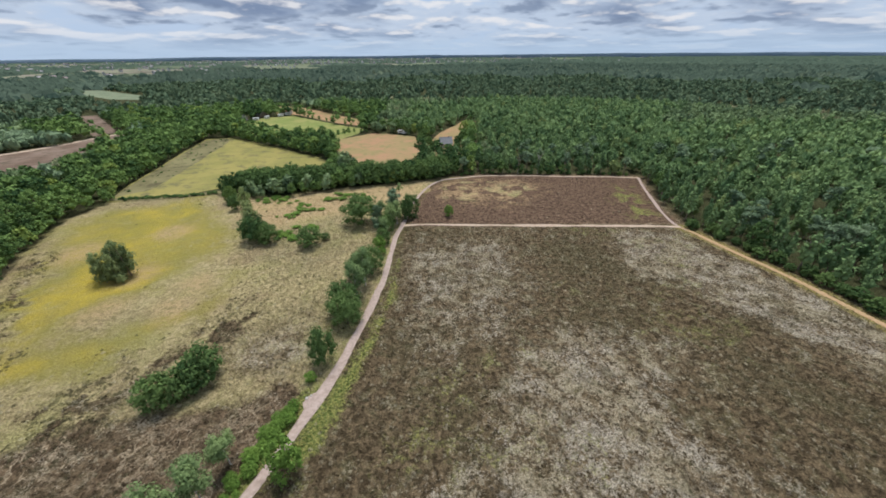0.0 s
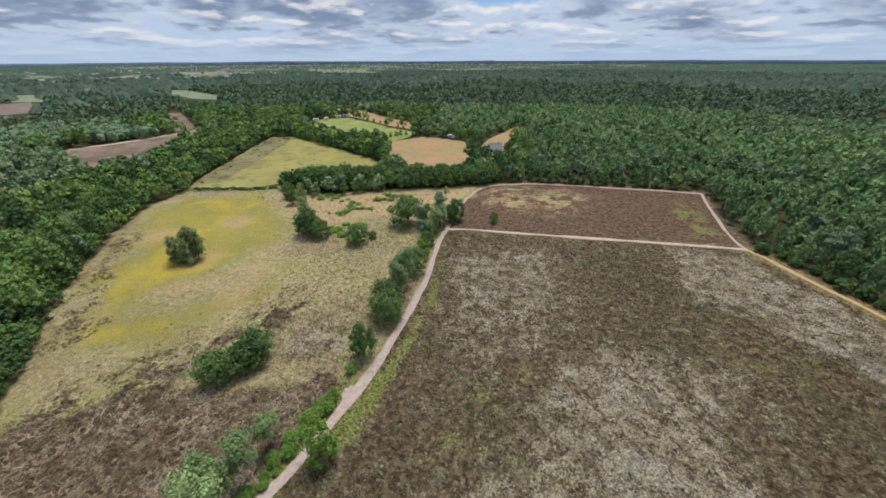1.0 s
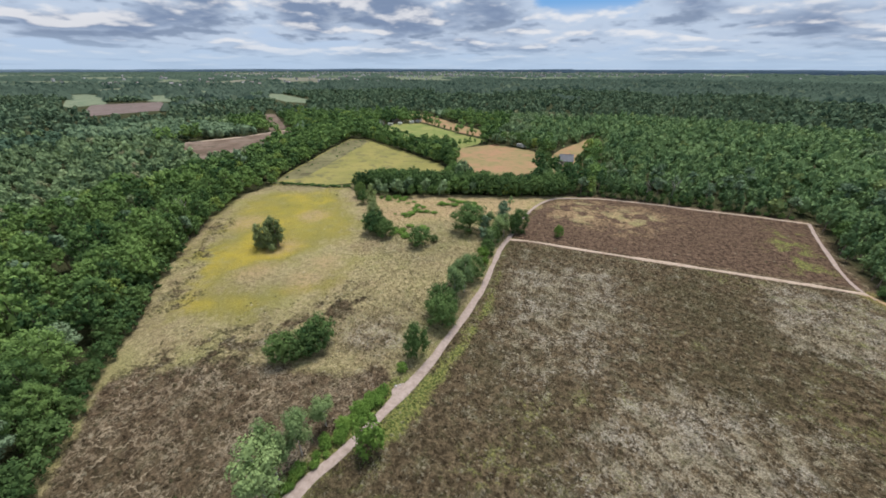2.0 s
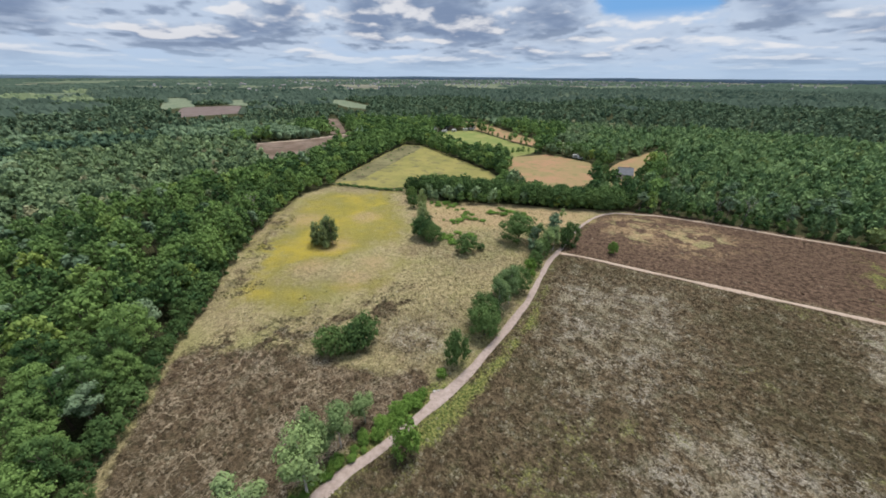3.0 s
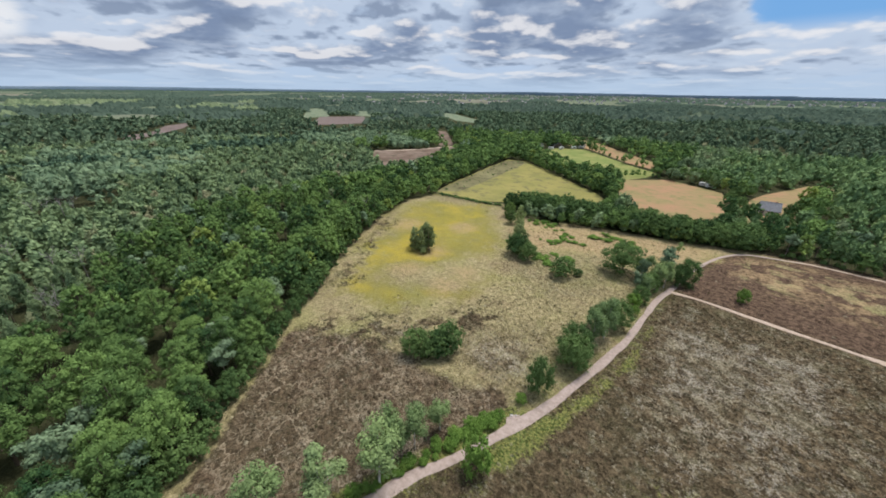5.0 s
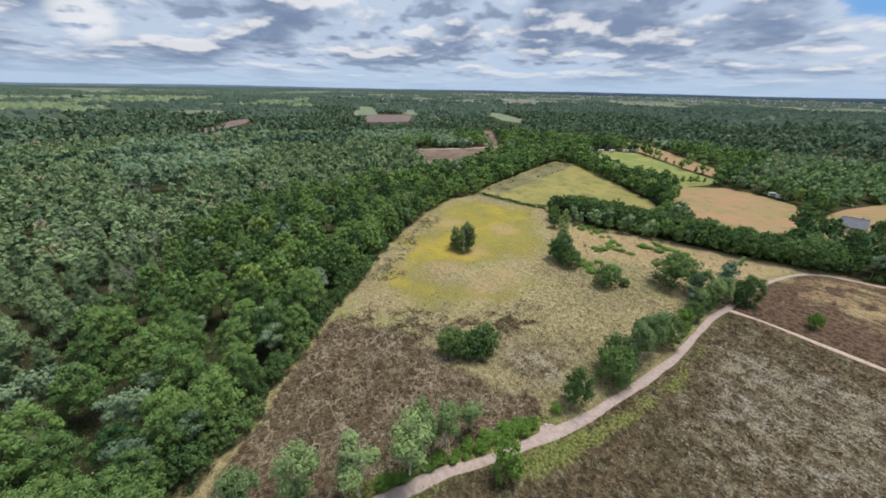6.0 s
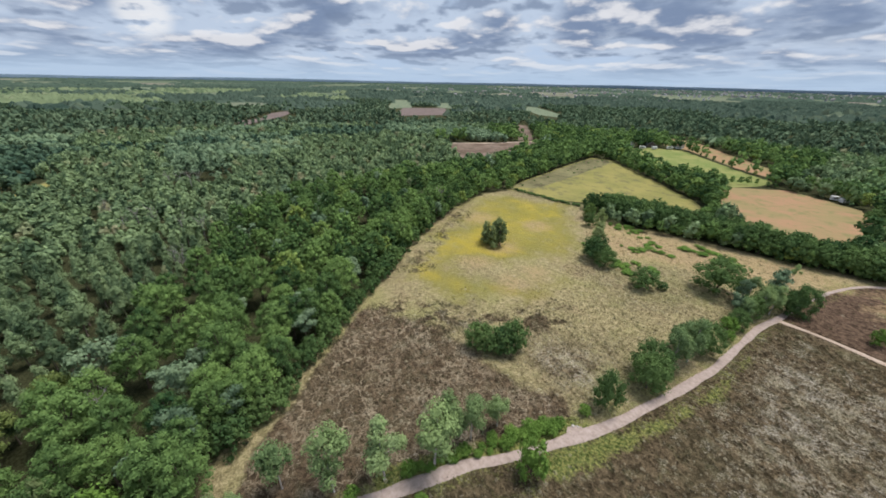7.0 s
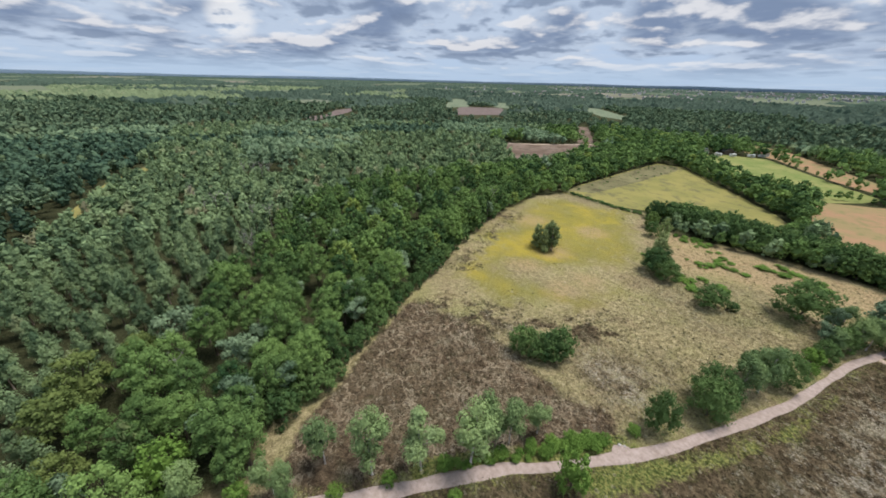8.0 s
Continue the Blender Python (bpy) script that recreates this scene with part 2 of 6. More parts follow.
STRAW_N = [(-4, 162), (12, 168), (42, 163), (44, 150), (30, 139), (10, 134), (-6, 140), (-9, 150)]
GREEN_N = [(78, 164), (90, 156), (81, 120), (66, 119), (72, 140)]
VERGE_E = [(-27, 30), (-22.5, 42), (-19, 55), (-15.5, 76), (-15, 92), (-13.5, 92), (-12.5, 74), (-14.5, 57), (-17.5, 46), (-22, 31)]


HEATHER_W = [(-95, 41), (-107, 57), (-123, 82), (-130, 95), (-121, 92), (-107, 69), (-91, 48)]
HEATHER_M = [(-80.0, 27.0), (-78.0, 35.0), (-70.0, 41.0), (-64.0, 50.0), (-56.0, 58.0), (-51.0, 74.0), (-45.0, 66.0), (-50.0, 49.0), (-56.0, 41.0), (-64.0, 37.0), (-72.0, 27.0)]
HEATHER_S = [(-78, 27), (-70, 43), (-54, 68), (-46, 62), (-57, 39), (-66, 28)]


def ground_cover(x, y):
    """How much straw, yellow, grey and reddish growth, and green, litter, rust and bare growth stands at each place."""
    x, y = np.asarray(x, float), np.asarray(y, float)
    w1, w2 = (fbm(x, y, 14, 5) - 0.5) * 16, (fbm(x, y, 5, 9, 3) - 0.5) * 7
    wob = w1 + w2

    def zone(poly, width=2.5, rough=1.0):
        return soft(signed(poly, x, y) + wob * rough, -width * 1.8, width * 1.8)

    d_path = to_line(PATH_LINE, x, y)
    west = (x < np.interp(y, [p[1] for p in PATH_LINE], [p[0] for p in PATH_LINE])) & (y < 172)
    heath = signed(HEATH, x, y)
    straw = np.where(west, 0.82, 0.0)
    dark = zone(DARK_HEATH, 2.0, 0.5) * soft(heath + wob * 0.15, 1.6, 3.4)
    straw = straw * (1 - 0.92 * dark)
    rim = soft(to_line(WEST_TRAIL, x, y) + wob * 0.22, 1.7, 0.3) * 0.8
    straw = np.maximum(straw, rim * west)
    yellow = zone(YELLOW, 6, 0.9) * 0.8
    yellow = np.maximum(yellow, zone(YELLOW_CORE, 9, 1.3) * 0.86) * (0.78 + 0.44 * (fbm(x, y, 7, 53, 3) - 0.3))
    yellow = yellow * (1 - 0.6 * zone(STRAW_PATCH, 4, 0.9))
    scrub = np.maximum.reduce([zone(HEATHER_W, 3, 1.0) * 0.7, zone(HEATHER_S, 2.5, 0.7) * 0.6, zone(HEATHER_M, 2, 0.6) * 0.9]) * soft(fbm(x, y, 2.6, 83, 2), 0.50, 0.60)
    straw, yellow = straw * (1 - 0.75 * scrub), yellow * (1 - 0.8 * scrub)
    grey = np.maximum.reduce([zone(GREY_A, 4) * 0.86, zone(GREY_B, 3, 0.7) * 0.9, zone(GREY_C, 5) * 0.72]) * (1 - yellow)
    grey = np.maximum(grey, np.where(west, soft(fbm(x, y, 20, 31), 0.5, 0.62) * 0.55 * (1 - yellow), 0))
    north = soft(y, 113, 118) * (~west)
    red = north * soft(heath, -1, 3)
    red = np.maximum(red, dark * 0.35)
    straw = np.maximum(straw, zone(STRAW_N, 5, 1.5) * 0.6 * soft(fbm(x, y, 4.2, 27, 2), 0.46, 0.58))
    straw = np.maximum(straw, zone(STRAW_NE, 3, 0.4))
    grey = np.maximum(grey * (1 - zone(STRAW_NE, 3, 0.4)), zone(GREY_W, 5, 1.0) * 0.9)
    straw = straw * (1 - 0.45 * zone(GREY_W, 5, 1.0))
    green = np.maximum(zone(VERGE_E, 1.6, 0.25) * 0.85, zone(GREEN_N, 5, 0.8) * 0.6 * soft(fbm(x, y, 4, 33, 2), 0.38, 0.6))
    green = np.maximum(green, soft(d_path, 5.2, 2.2) * np.where(west & (y < 44) & (y > 8), 1.0, 0.35) * (y > -10))
    green = np.maximum(green, soft(fbm(x, y, 22, 71), 0.53, 0.72) * 0.32 * (~west) * (1 - red))
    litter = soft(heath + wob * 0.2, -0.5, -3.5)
    rust = np.maximum.reduce([zone(STRAW_NE, 3, 0.4) * 1.1, zone(STRAW_N, 6, 1.5) * 0.9 * soft(fbm(x, y, 3.4, 29, 2), 0.46, 0.58)] + [soft(np.hypot(x - a, y - b) + wob * 0.5, 9, 2) for a, b in ((-117, 96), (-97, 111), (-85, 68), (-69, 79), (-68, 69), (-89, 84))])
    bare = soft(to_line(EAST_LINE, x, y), 3.4, 1.6) * 0.8
    one = np.stack([straw, yellow, grey, red], -1)
    two = np.stack([green, litter, rust * 0.8, bare], -1)
    return np.clip(one, 0, 1), np.clip(two, 0, 1)


def ground_z(x, y):
    x, y = np.asarray(x, float), np.asarray(y, float)
    d = np.minimum.reduce([to_line(line, x, y) for line in (PATH_LINE[::3], CROSS_LINE[::4], EAST_LINE[::4], EAST_NORTH[::4], NORTH_LINE[::4])])
    near = soft(signed(HEATH, x, y), -4, 2)
    return (fbm(x, y, 6, 3) - 0.5) * 0.35 * near * soft(d, 1.5, 5) - 0.02


# ---------------------------------------------------------------- materials
def nodes_of(name):
    m = bpy.data.materials.new(name)
    m.use_nodes = True
    nt = m.node_tree
    nt.nodes.clear()
    return m, nt


class Kit:
    """Short ways to wire a node material."""

    def __init__(self, name):
        self.mat, self.nt = nodes_of(name)
        self.place = self.nt.nodes.new("ShaderNodeNewGeometry").outputs["Position"]

    def node(self, kind):
        return self.nt.nodes.new(kind)

    def link(self, a, b):
        self.nt.links.new(a, b)

    def put(self, socket, value):
        if isinstance(value, tuple):
            socket.default_value = (*value, 1) if len(value) == 3 and len(socket.default_value) == 4 else value
        elif isinstance(value, (int, float)):
            socket.default_value = value
        else:
            self.link(value, socket)

    def noise(self, scale, detail=4, rough=0.55, distortion=0.0, stretch=None):
        n = self.node("ShaderNodeTexNoise")
        n.inputs["Scale"].default_value, n.inputs["Detail"].default_value = scale, detail
        n.inputs["Roughness"].default_value, n.inputs["Distortion"].default_value = rough, distortion
        v = self.place
        if stretch:
            mp = self.node("ShaderNodeMapping")
            mp.inputs["Scale"].default_value = stretch
            self.link(v, mp.inputs[0])
            v = mp.outputs[0]
        self.link(v, n.inputs["Vector"])
        return n.outputs["Fac"]

    def ramp(self, value, lo, hi, a=0.0, b=1.0):
        n = self.node("ShaderNodeMapRange")
        n.interpolation_type = "SMOOTHSTEP"
        self.link(value, n.inputs["Value"])
        for key, v in (("From Min", lo), ("From Max", hi), ("To Min", a), ("To Max", b)):
            n.inputs[key].default_value = v
        return n.outputs[0]

    def mix(self, fac, a, b, blend="MIX"):
        n = self.node("ShaderNodeMix")
        n.data_type, n.blend_type = "RGBA", blend
        self.put(n.inputs[0], fac)
        self.put(n.inputs[6], a)
        self.put(n.inputs[7], b)
        return n.outputs[2]

    def calc(self, op, a, b=0.0, clamp=False):
        n = self.node("ShaderNodeMath")
        n.operation, n.use_clamp = op, clamp
        self.put(n.inputs[0], a)
        self.put(n.inputs[1], b)
        return n.outputs[0]

    def attribute(self, name):
        n = self.node("ShaderNodeAttribute")
        n.attribute_name = name
        return n

    def split(self, colour):
        n = self.node("ShaderNodeSeparateColor")
        self.link(colour, n.inputs[0])
        return n.outputs

    def chance(self):
        return self.node("ShaderNodeObjectInfo").outputs["Random"]

    def island(self):
        return self.node("ShaderNodeNewGeometry").outputs["Random Per Island"]

    def bump(self, height, strength, distance):
        n = self.node("ShaderNodeBump")
        n.inputs["Strength"].default_value, n.inputs["Distance"].default_value = strength, distance
        self.link(height, n.inputs["Height"])
        return n.outputs[0]

    def done(self, colour, rough=0.85, normal=None, translucent=0.0, metal=0.0, spec=0.3):
        p = self.node("ShaderNodeBsdfPrincipled")
        self.put(p.inputs["Base Color"], colour)
        self.put(p.inputs["Roughness"], rough)
        p.inputs["Metallic"].default_value = metal
        p.inputs["Specular IOR Level"].default_value = spec
        if normal is not None:
            self.link(normal, p.inputs["Normal"])
        surface = p.outputs[0]
        if translucent:
            t = self.node("ShaderNodeBsdfTranslucent")
            self.put(t.inputs["Color"], colour)
            ms = self.node("ShaderNodeMixShader")
            ms.inputs[0].default_value = translucent
            self.link(surface, ms.inputs[1])
            self.link(t.outputs[0], ms.inputs[2])
            surface = ms.outputs[0]
        out = self.node("ShaderNodeOutputMaterial")
        self.link(surface, out.inputs["Surface"])
        return self.mat


def heath_material():
    k = Kit("heath_growth")
    one, two = k.attribute("cover"), k.attribute("cover_more")
    straw, yellow, grey = k.split(one.outputs["Color"])[:3]
    red = one.outputs["Alpha"]
    green, litter, rust = k.split(two.outputs["Color"])[:3]
    bare = two.outputs["Alpha"]
    fine, small = k.noise(5.5, 3, 0.65), k.noise(1.7, 4, 0.6, 0.4)
    middle, wide = k.noise(0.28, 4, 0.6, 0.5), k.noise(0.06, 3, 0.5)
    cell = k.node("ShaderNodeTexVoronoi")
    cell.feature = "DISTANCE_TO_EDGE"
    cell.inputs["Scale"].default_value = 0.62
    warp = k.node("ShaderNodeVectorMath")
    warp.operation = "ADD"
    wn = k.node("ShaderNodeTexNoise")
    wn.inputs["Scale"].default_value, wn.inputs["Detail"].default_value = 0.7, 4
    k.link(k.place, wn.inputs["Vector"])
    ws = k.node("ShaderNodeVectorMath")
    ws.operation = "SCALE"
    ws.inputs["Scale"].default_value = 3.2
    k.link(wn.outputs["Color"], ws.inputs[0])
    k.link(k.place, warp.inputs[0])
    k.link(ws.outputs[0], warp.inputs[1])
    k.link(warp.outputs[0], cell.inputs["Vector"])
    trail = k.ramp(cell.outputs["Distance"], 0.12, 0.02)
    wander = k.node("ShaderNodeTexVoronoi")
    wander.feature = "DISTANCE_TO_EDGE"
    wander.inputs["Scale"].default_value = 0.21
    k.link(warp.outputs[0], wander.inputs["Vector"])
    wander = k.ramp(wander.outputs["Distance"], 0.045, 0.01)

    def broken(weight, spread=0.9):
        """A weight broken up by the growth itself."""
        n = k.calc("ADD", k.calc("MULTIPLY", small, 0.55), k.calc("MULTIPLY", middle, 0.45))
        v = k.calc("ADD", weight, k.calc("MULTIPLY", k.calc("SUBTRACT", n, 0.5), spread * 2))
        return k.calc("MULTIPLY", k.ramp(v, 0.28, 0.72), k.ramp(weight, 0.02, 0.15))

    strand = k.noise(1.9, 8, 0.74, 0.9)
    tuft = k.noise(0.75, 5, 0.62, 0.6)
    heather = k.mix(k.ramp(tuft, 0.38, 0.68), (0.056, 0.042, 0.025), (0.176, 0.132, 0.080))
    heather = k.mix(k.calc("MULTIPLY", k.ramp(middle, 0.45, 0.70), 0.6), heather, (0.106, 0.098, 0.048))
    heather = k.mix(k.calc("MULTIPLY", k.ramp(k.noise(0.035, 4, 0.6, 0.4), 0.47, 0.64), 0.4), heather, (0.070, 0.064, 0.034))
    rosy = k.mix(k.ramp(tuft, 0.36, 0.66), (0.064, 0.043, 0.030), (0.170, 0.113, 0.078))
    col = k.mix(red, heather, rosy)
    # dry pale stems, few among brown heather and many where it has gone grey
    many = k.calc("ADD", k.calc("SUBTRACT", k.calc("MULTIPLY", grey, 0.128), k.calc("ADD", k.calc("MULTIPLY", k.ramp(red, 0.45, 1.0), 0.055), k.calc("MULTIPLY", yellow, 0.25))), k.calc("ADD", k.calc("MULTIPLY", k.calc("SUBTRACT", middle, 0.5), 0.5), strand))
    pale = k.mix(k.ramp(fine, 0.35, 0.65), (0.245, 0.215, 0.168), (0.60, 0.540, 0.440))
    pale = k.mix(k.ramp(k.noise(0.11, 4, 0.6), 0.42, 0.60), pale, k.mix(k.ramp(fine, 0.35, 0.65), (0.225, 0.190, 0.128), (0.52, 0.455, 0.330)))
    pale = k.mix(k.calc("MULTIPLY", red, 0.8), pale, k.mix(k.ramp(fine, 0.35, 0.65), (0.30, 0.215, 0.135), (0.52, 0.40, 0.26)))
    clump = k.calc("ADD", k.calc("MULTIPLY", k.ramp(k.calc("ADD", k.noise(0.24, 4, 0.6, 0.8), k.calc("MULTIPLY", grey, 0.07)), 0.42, 0.60), 0.7), 0.3)
    col = k.mix(k.calc("MULTIPLY", clump, k.calc("MULTIPLY", k.ramp(many, 0.545, 0.645), k.calc("ADD", k.calc("MULTIPLY", grey, 0.25), 0.5))), col, pale)
    hay = k.mix(k.ramp(tuft, 0.35, 0.65), (0.235, 0.198, 0.100), (0.410, 0.342, 0.190))
    hay = k.mix(k.calc("MULTIPLY", k.ramp(middle, 0.50, 0.70), 0.7), hay, (0.275, 0.250, 0.118))
    hay = k.mix(k.calc("MULTIPLY", k.ramp(wide, 0.48, 0.64), 0.6), hay, (0.285, 0.270, 0.112))
    hay = k.mix(k.calc("MULTIPLY", k.ramp(wide, 0.46, 0.34), 0.45), hay, (0.315, 0.235, 0.145))
    hay = k.mix(k.calc("MULTIPLY", k.calc("MULTIPLY", k.ramp(strand, 0.49, 0.62), 0.62), k.ramp(k.noise(0.10, 4, 0.6), 0.38, 0.58)), hay, (0.105, 0.092, 0.055))
    col = k.mix(k.calc("MULTIPLY", broken(straw, 0.7), k.calc("SUBTRACT", 1.0, k.calc("MULTIPLY", grey, 0.45))), col, hay)
    ripe = k.calc("ADD", yellow, k.calc("MULTIPLY", k.calc("SUBTRACT", k.noise(0.045, 5, 0.6, 0.5), 0.5), 1.1))
    lawn = k.mix(k.ramp(ripe, 0.52, 0.92), (0.224, 0.206, 0.046), (0.395, 0.310, 0.044))
    lawn = k.mix(k.calc("MULTIPLY", k.ramp(middle, 0.45, 0.68), 0.5), lawn, (0.275, 0.226, 0.080))
    lawn = k.mix(k.calc("MULTIPLY", k.ramp(tuft, 0.50, 0.72), 0.35), lawn, (0.172, 0.156, 0.056))
    col = k.mix(k.calc("MULTIPLY", k.ramp(k.calc("ADD", yellow, k.calc("MULTIPLY", k.calc("SUBTRACT", middle, 0.5), 0.7)), 0.2, 0.8), 0.9), col, lawn)
    col = k.mix(k.calc("MULTIPLY", rust, k.ramp(tuft, 0.25, 0.65)), col, (0.40, 0.285, 0.160))
    moss = k.mix(k.ramp(small, 0.35, 0.65), (0.072, 0.108, 0.026), (0.262, 0.260, 0.084))
    col = k.mix(k.calc("MULTIPLY", broken(green), 0.9), col, moss)
    tracks = k.calc("MULTIPLY", k.calc("MULTIPLY", trail, k.ramp(k.noise(0.18, 3), 0.42, 0.62)), 0.45)
    tracks = k.calc("MAXIMUM", tracks, k.calc("MULTIPLY", k.calc("MULTIPLY", wander, k.ramp(k.noise(0.13, 3), 0.42, 0.60)), 0.7))
    tracks = k.calc("MULTIPLY", tracks, k.calc("MULTIPLY", k.ramp(red, 0.1, 0.3), k.ramp(red, 0.75, 0.5)))
    col = k.mix(tracks, col, (0.40, 0.325, 0.225))
    col = k.mix(k.calc("MULTIPLY", bare, k.ramp(small, 0.3, 0.6)), col, (0.30, 0.25, 0.085))
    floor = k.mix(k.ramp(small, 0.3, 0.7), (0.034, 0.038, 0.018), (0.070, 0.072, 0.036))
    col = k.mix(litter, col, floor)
    tint = k.attribute("tint").outputs["Fac"]
    col = k.mix(k.calc("MULTIPLY", k.calc("MAXIMUM", tint, 0.0), 0.4), col, (0.46, 0.41, 0.29))
    col = k.mix(k.calc("MULTIPLY", k.calc("MAXIMUM", k.calc("MULTIPLY", tint, -1.0), 0.0), 0.75), col, (0.070, 0.066, 0.036))
    grain = k.ramp(k.noise(2.9, 4, 0.72, 0.3), 0.36, 0.66, 0.74, 1.32)
    col = k.mix(k.calc("SUBTRACT", 1.0, k.calc("MULTIPLY", yellow, 0.6)), col, k.mix(1.0, col, grain, "MULTIPLY"))
    high = k.calc("ADD", strand, k.calc("ADD", tuft, k.calc("MULTIPLY", fine, 0.4)))
    return k.done(col, 0.95, k.bump(high, 1.0, 0.45), spec=0.02)


def sand_material(name, a, b, c):
    k = Kit(name)
    col = k.mix(k.ramp(k.noise(1.2, 5, 0.65), 0.3, 0.7), a, b)
    col = k.mix(k.calc("MULTIPLY", k.ramp(k.noise(0.35, 3), 0.55, 0.75), 0.6), col, c)
    return k.done(col, 0.95, k.bump(k.noise(3.0, 4), 0.5, 0.08), spec=0.1)


def field_material(name, a, b, c, grain=1.5):
    k = Kit(name)
    col = k.mix(k.ramp(k.noise(0.05, 5, 0.6), 0.35, 0.65), a, b)
    col = k.mix(k.calc("MULTIPLY", k.ramp(k.noise(0.12, 6, 0.68, 0.6), 0.50, 0.64), 0.8), col, c)
    col = k.mix(k.calc("MULTIPLY", k.ramp(k.noise(grain, 3), 0.4, 0.7), 0.3), col, b)
    return k.done(col, 0.92, k.bump(k.noise(grain, 3), 0.6, 0.25), spec=0.02)


def leaf_material(name, deep, fresh, odd, translucent=0.14, spec=0.05):
    """Leaves: the colour drifts from tree to tree, from bough to bough and from leaf to leaf."""
    k = Kit(name)
    tint = k.attribute("tint").outputs["Fac"]
    own = k.calc("FRACT", k.calc("ADD", k.chance(), tint))
    col = k.mix(own, deep, fresh)
    col = k.mix(k.ramp(own, 0.94, 0.985), col, odd)
    col = k.mix(k.calc("MULTIPLY", k.ramp(k.noise(0.45, 3), 0.4, 0.7), 0.55), col, fresh)
    lean = k.island()
    col = k.mix(k.calc("MULTIPLY", lean, 0.17), col, k.mix(0.5, deep, (0.02, 0.03, 0.012)))
    return k.done(col, 0.75, translucent=translucent, spec=spec)


def bark_material(name, a, b):
    k = Kit(name)
    col = k.mix(k.ramp(k.noise(2.5, 4, 0.6, 0, (1, 1, 0.25)), 0.35, 0.65), a, b)
    return k.done(col, 0.9, k.bump(k.noise(6, 3), 0.6, 0.04), spec=0.15)


def plain_material(name, a, b, rough=0.7, scale=0.8, spec=0.3):
    k = Kit(name)
    return k.done(k.mix(k.ramp(k.noise(scale, 4), 0.3, 0.7), a, b), rough, spec=spec)


HEATH_MAT = heath_material()
SAND = sand_material("path_sand", (0.285, 0.222, 0.190), (0.395, 0.318, 0.282), (0.235, 0.175, 0.140))
SAND_CROSS = sand_material("warm_sand", (0.33, 0.250, 0.190), (0.46, 0.365, 0.290), (0.235, 0.165, 0.110))
SAND_EAST = sand_material("ochre_sand", (0.31, 0.205, 0.115), (0.40, 0.28, 0.165), (0.27, 0.22, 0.10))
OAK_LEAF = leaf_material("oak_leaf", (0.034, 0.080, 0.033), (0.204, 0.314, 0.092), (0.255, 0.320, 0.078), 0.14)
PINE_LEAF = leaf_material("pine_needle", (0.094, 0.152, 0.090), (0.224, 0.306, 0.174), (0.23, 0.28, 0.14))
LIGHT_PINE_LEAF = leaf_material("young_pine_needle", (0.084, 0.154, 0.068), (0.240, 0.346, 0.142), (0.26, 0.32, 0.12))
MIXED_LEAF = leaf_material("mixed_wood_leaf", (0.070, 0.119, 0.064), (0.268, 0.358, 0.172), (0.32, 0.295, 0.175))
OLIVE_LEAF = leaf_material("olive_oak_leaf", (0.100, 0.140, 0.045), (0.215, 0.265, 0.080), (0.25, 0.29, 0.085))
BIRCH_LEAF = leaf_material("birch_leaf", (0.132, 0.202, 0.084), (0.276, 0.368, 0.146), (0.24, 0.32, 0.14))
CLUMP_LEAF = leaf_material("clump_needle", (0.115, 0.160, 0.066), (0.265, 0.315, 0.130), (0.24, 0.30, 0.11))
BUSH_LEAF = leaf_material("bush_leaf", (0.046, 0.095, 0.036), (0.156, 0.240, 0.078), (0.135, 0.205, 0.058), 0.25)
FIR_LEAF = leaf_material("fir_needle", (0.044, 0.086, 0.058), (0.105, 0.168, 0.100), (0.13, 0.18, 0.09))
# woods past 480 m: bluish distance haze mixed into both leaf colours
FAR_HAZE_LEAF = leaf_material("far_wood_haze_leaf", (0.028, 0.052, 0.042), (0.092, 0.128, 0.094), (0.115, 0.145, 0.095), 0.1, 0.0)
MID_HAZE_LEAF = leaf_material("middle_wood_haze_leaf", (0.054, 0.096, 0.060), (0.168, 0.230, 0.134), (0.15, 0.19, 0.105), 0.1, 0.0)
FRESH_LEAF = leaf_material("fresh_oak_leaf", (0.108, 0.198, 0.040), (0.178, 0.290, 0.062), (0.16, 0.25, 0.052))
# far leaf with sunlight put into its paler colour
FAR_SUNLIT_LEAF = leaf_material("far_sunlit_wood_leaf", (0.115, 0.162, 0.090), (0.210, 0.258, 0.142), (0.24, 0.27, 0.16), 0.1, 0.0)
BARK = bark_material("oak_bark", (0.055, 0.042, 0.032), (0.13, 0.105, 0.08))
PINE_BARK = bark_material("pine_bark", (0.16, 0.115, 0.085), (0.33, 0.27, 0.225))
BIRCH_BARK = bark_material("birch_bark", (0.30, 0.26, 0.23), (0.58, 0.54, 0.50))
DEAD_WOOD = bark_material("dead_wood", (0.17, 0.155, 0.14), (0.36, 0.335, 0.31))


# ---------------------------------------------------------------- ground, one sheet to the horizon
def axis(lo, hi, step, reach, grow=1.13):
    core = list(np.arange(lo, hi + step / 2, step))
    for side in (-1, 1):
        s, p = step, lo if side < 0 else hi
        while abs(p) < reach:
            s *= grow
            p += side * s
            core.append(p)
    return np.array(sorted(core))


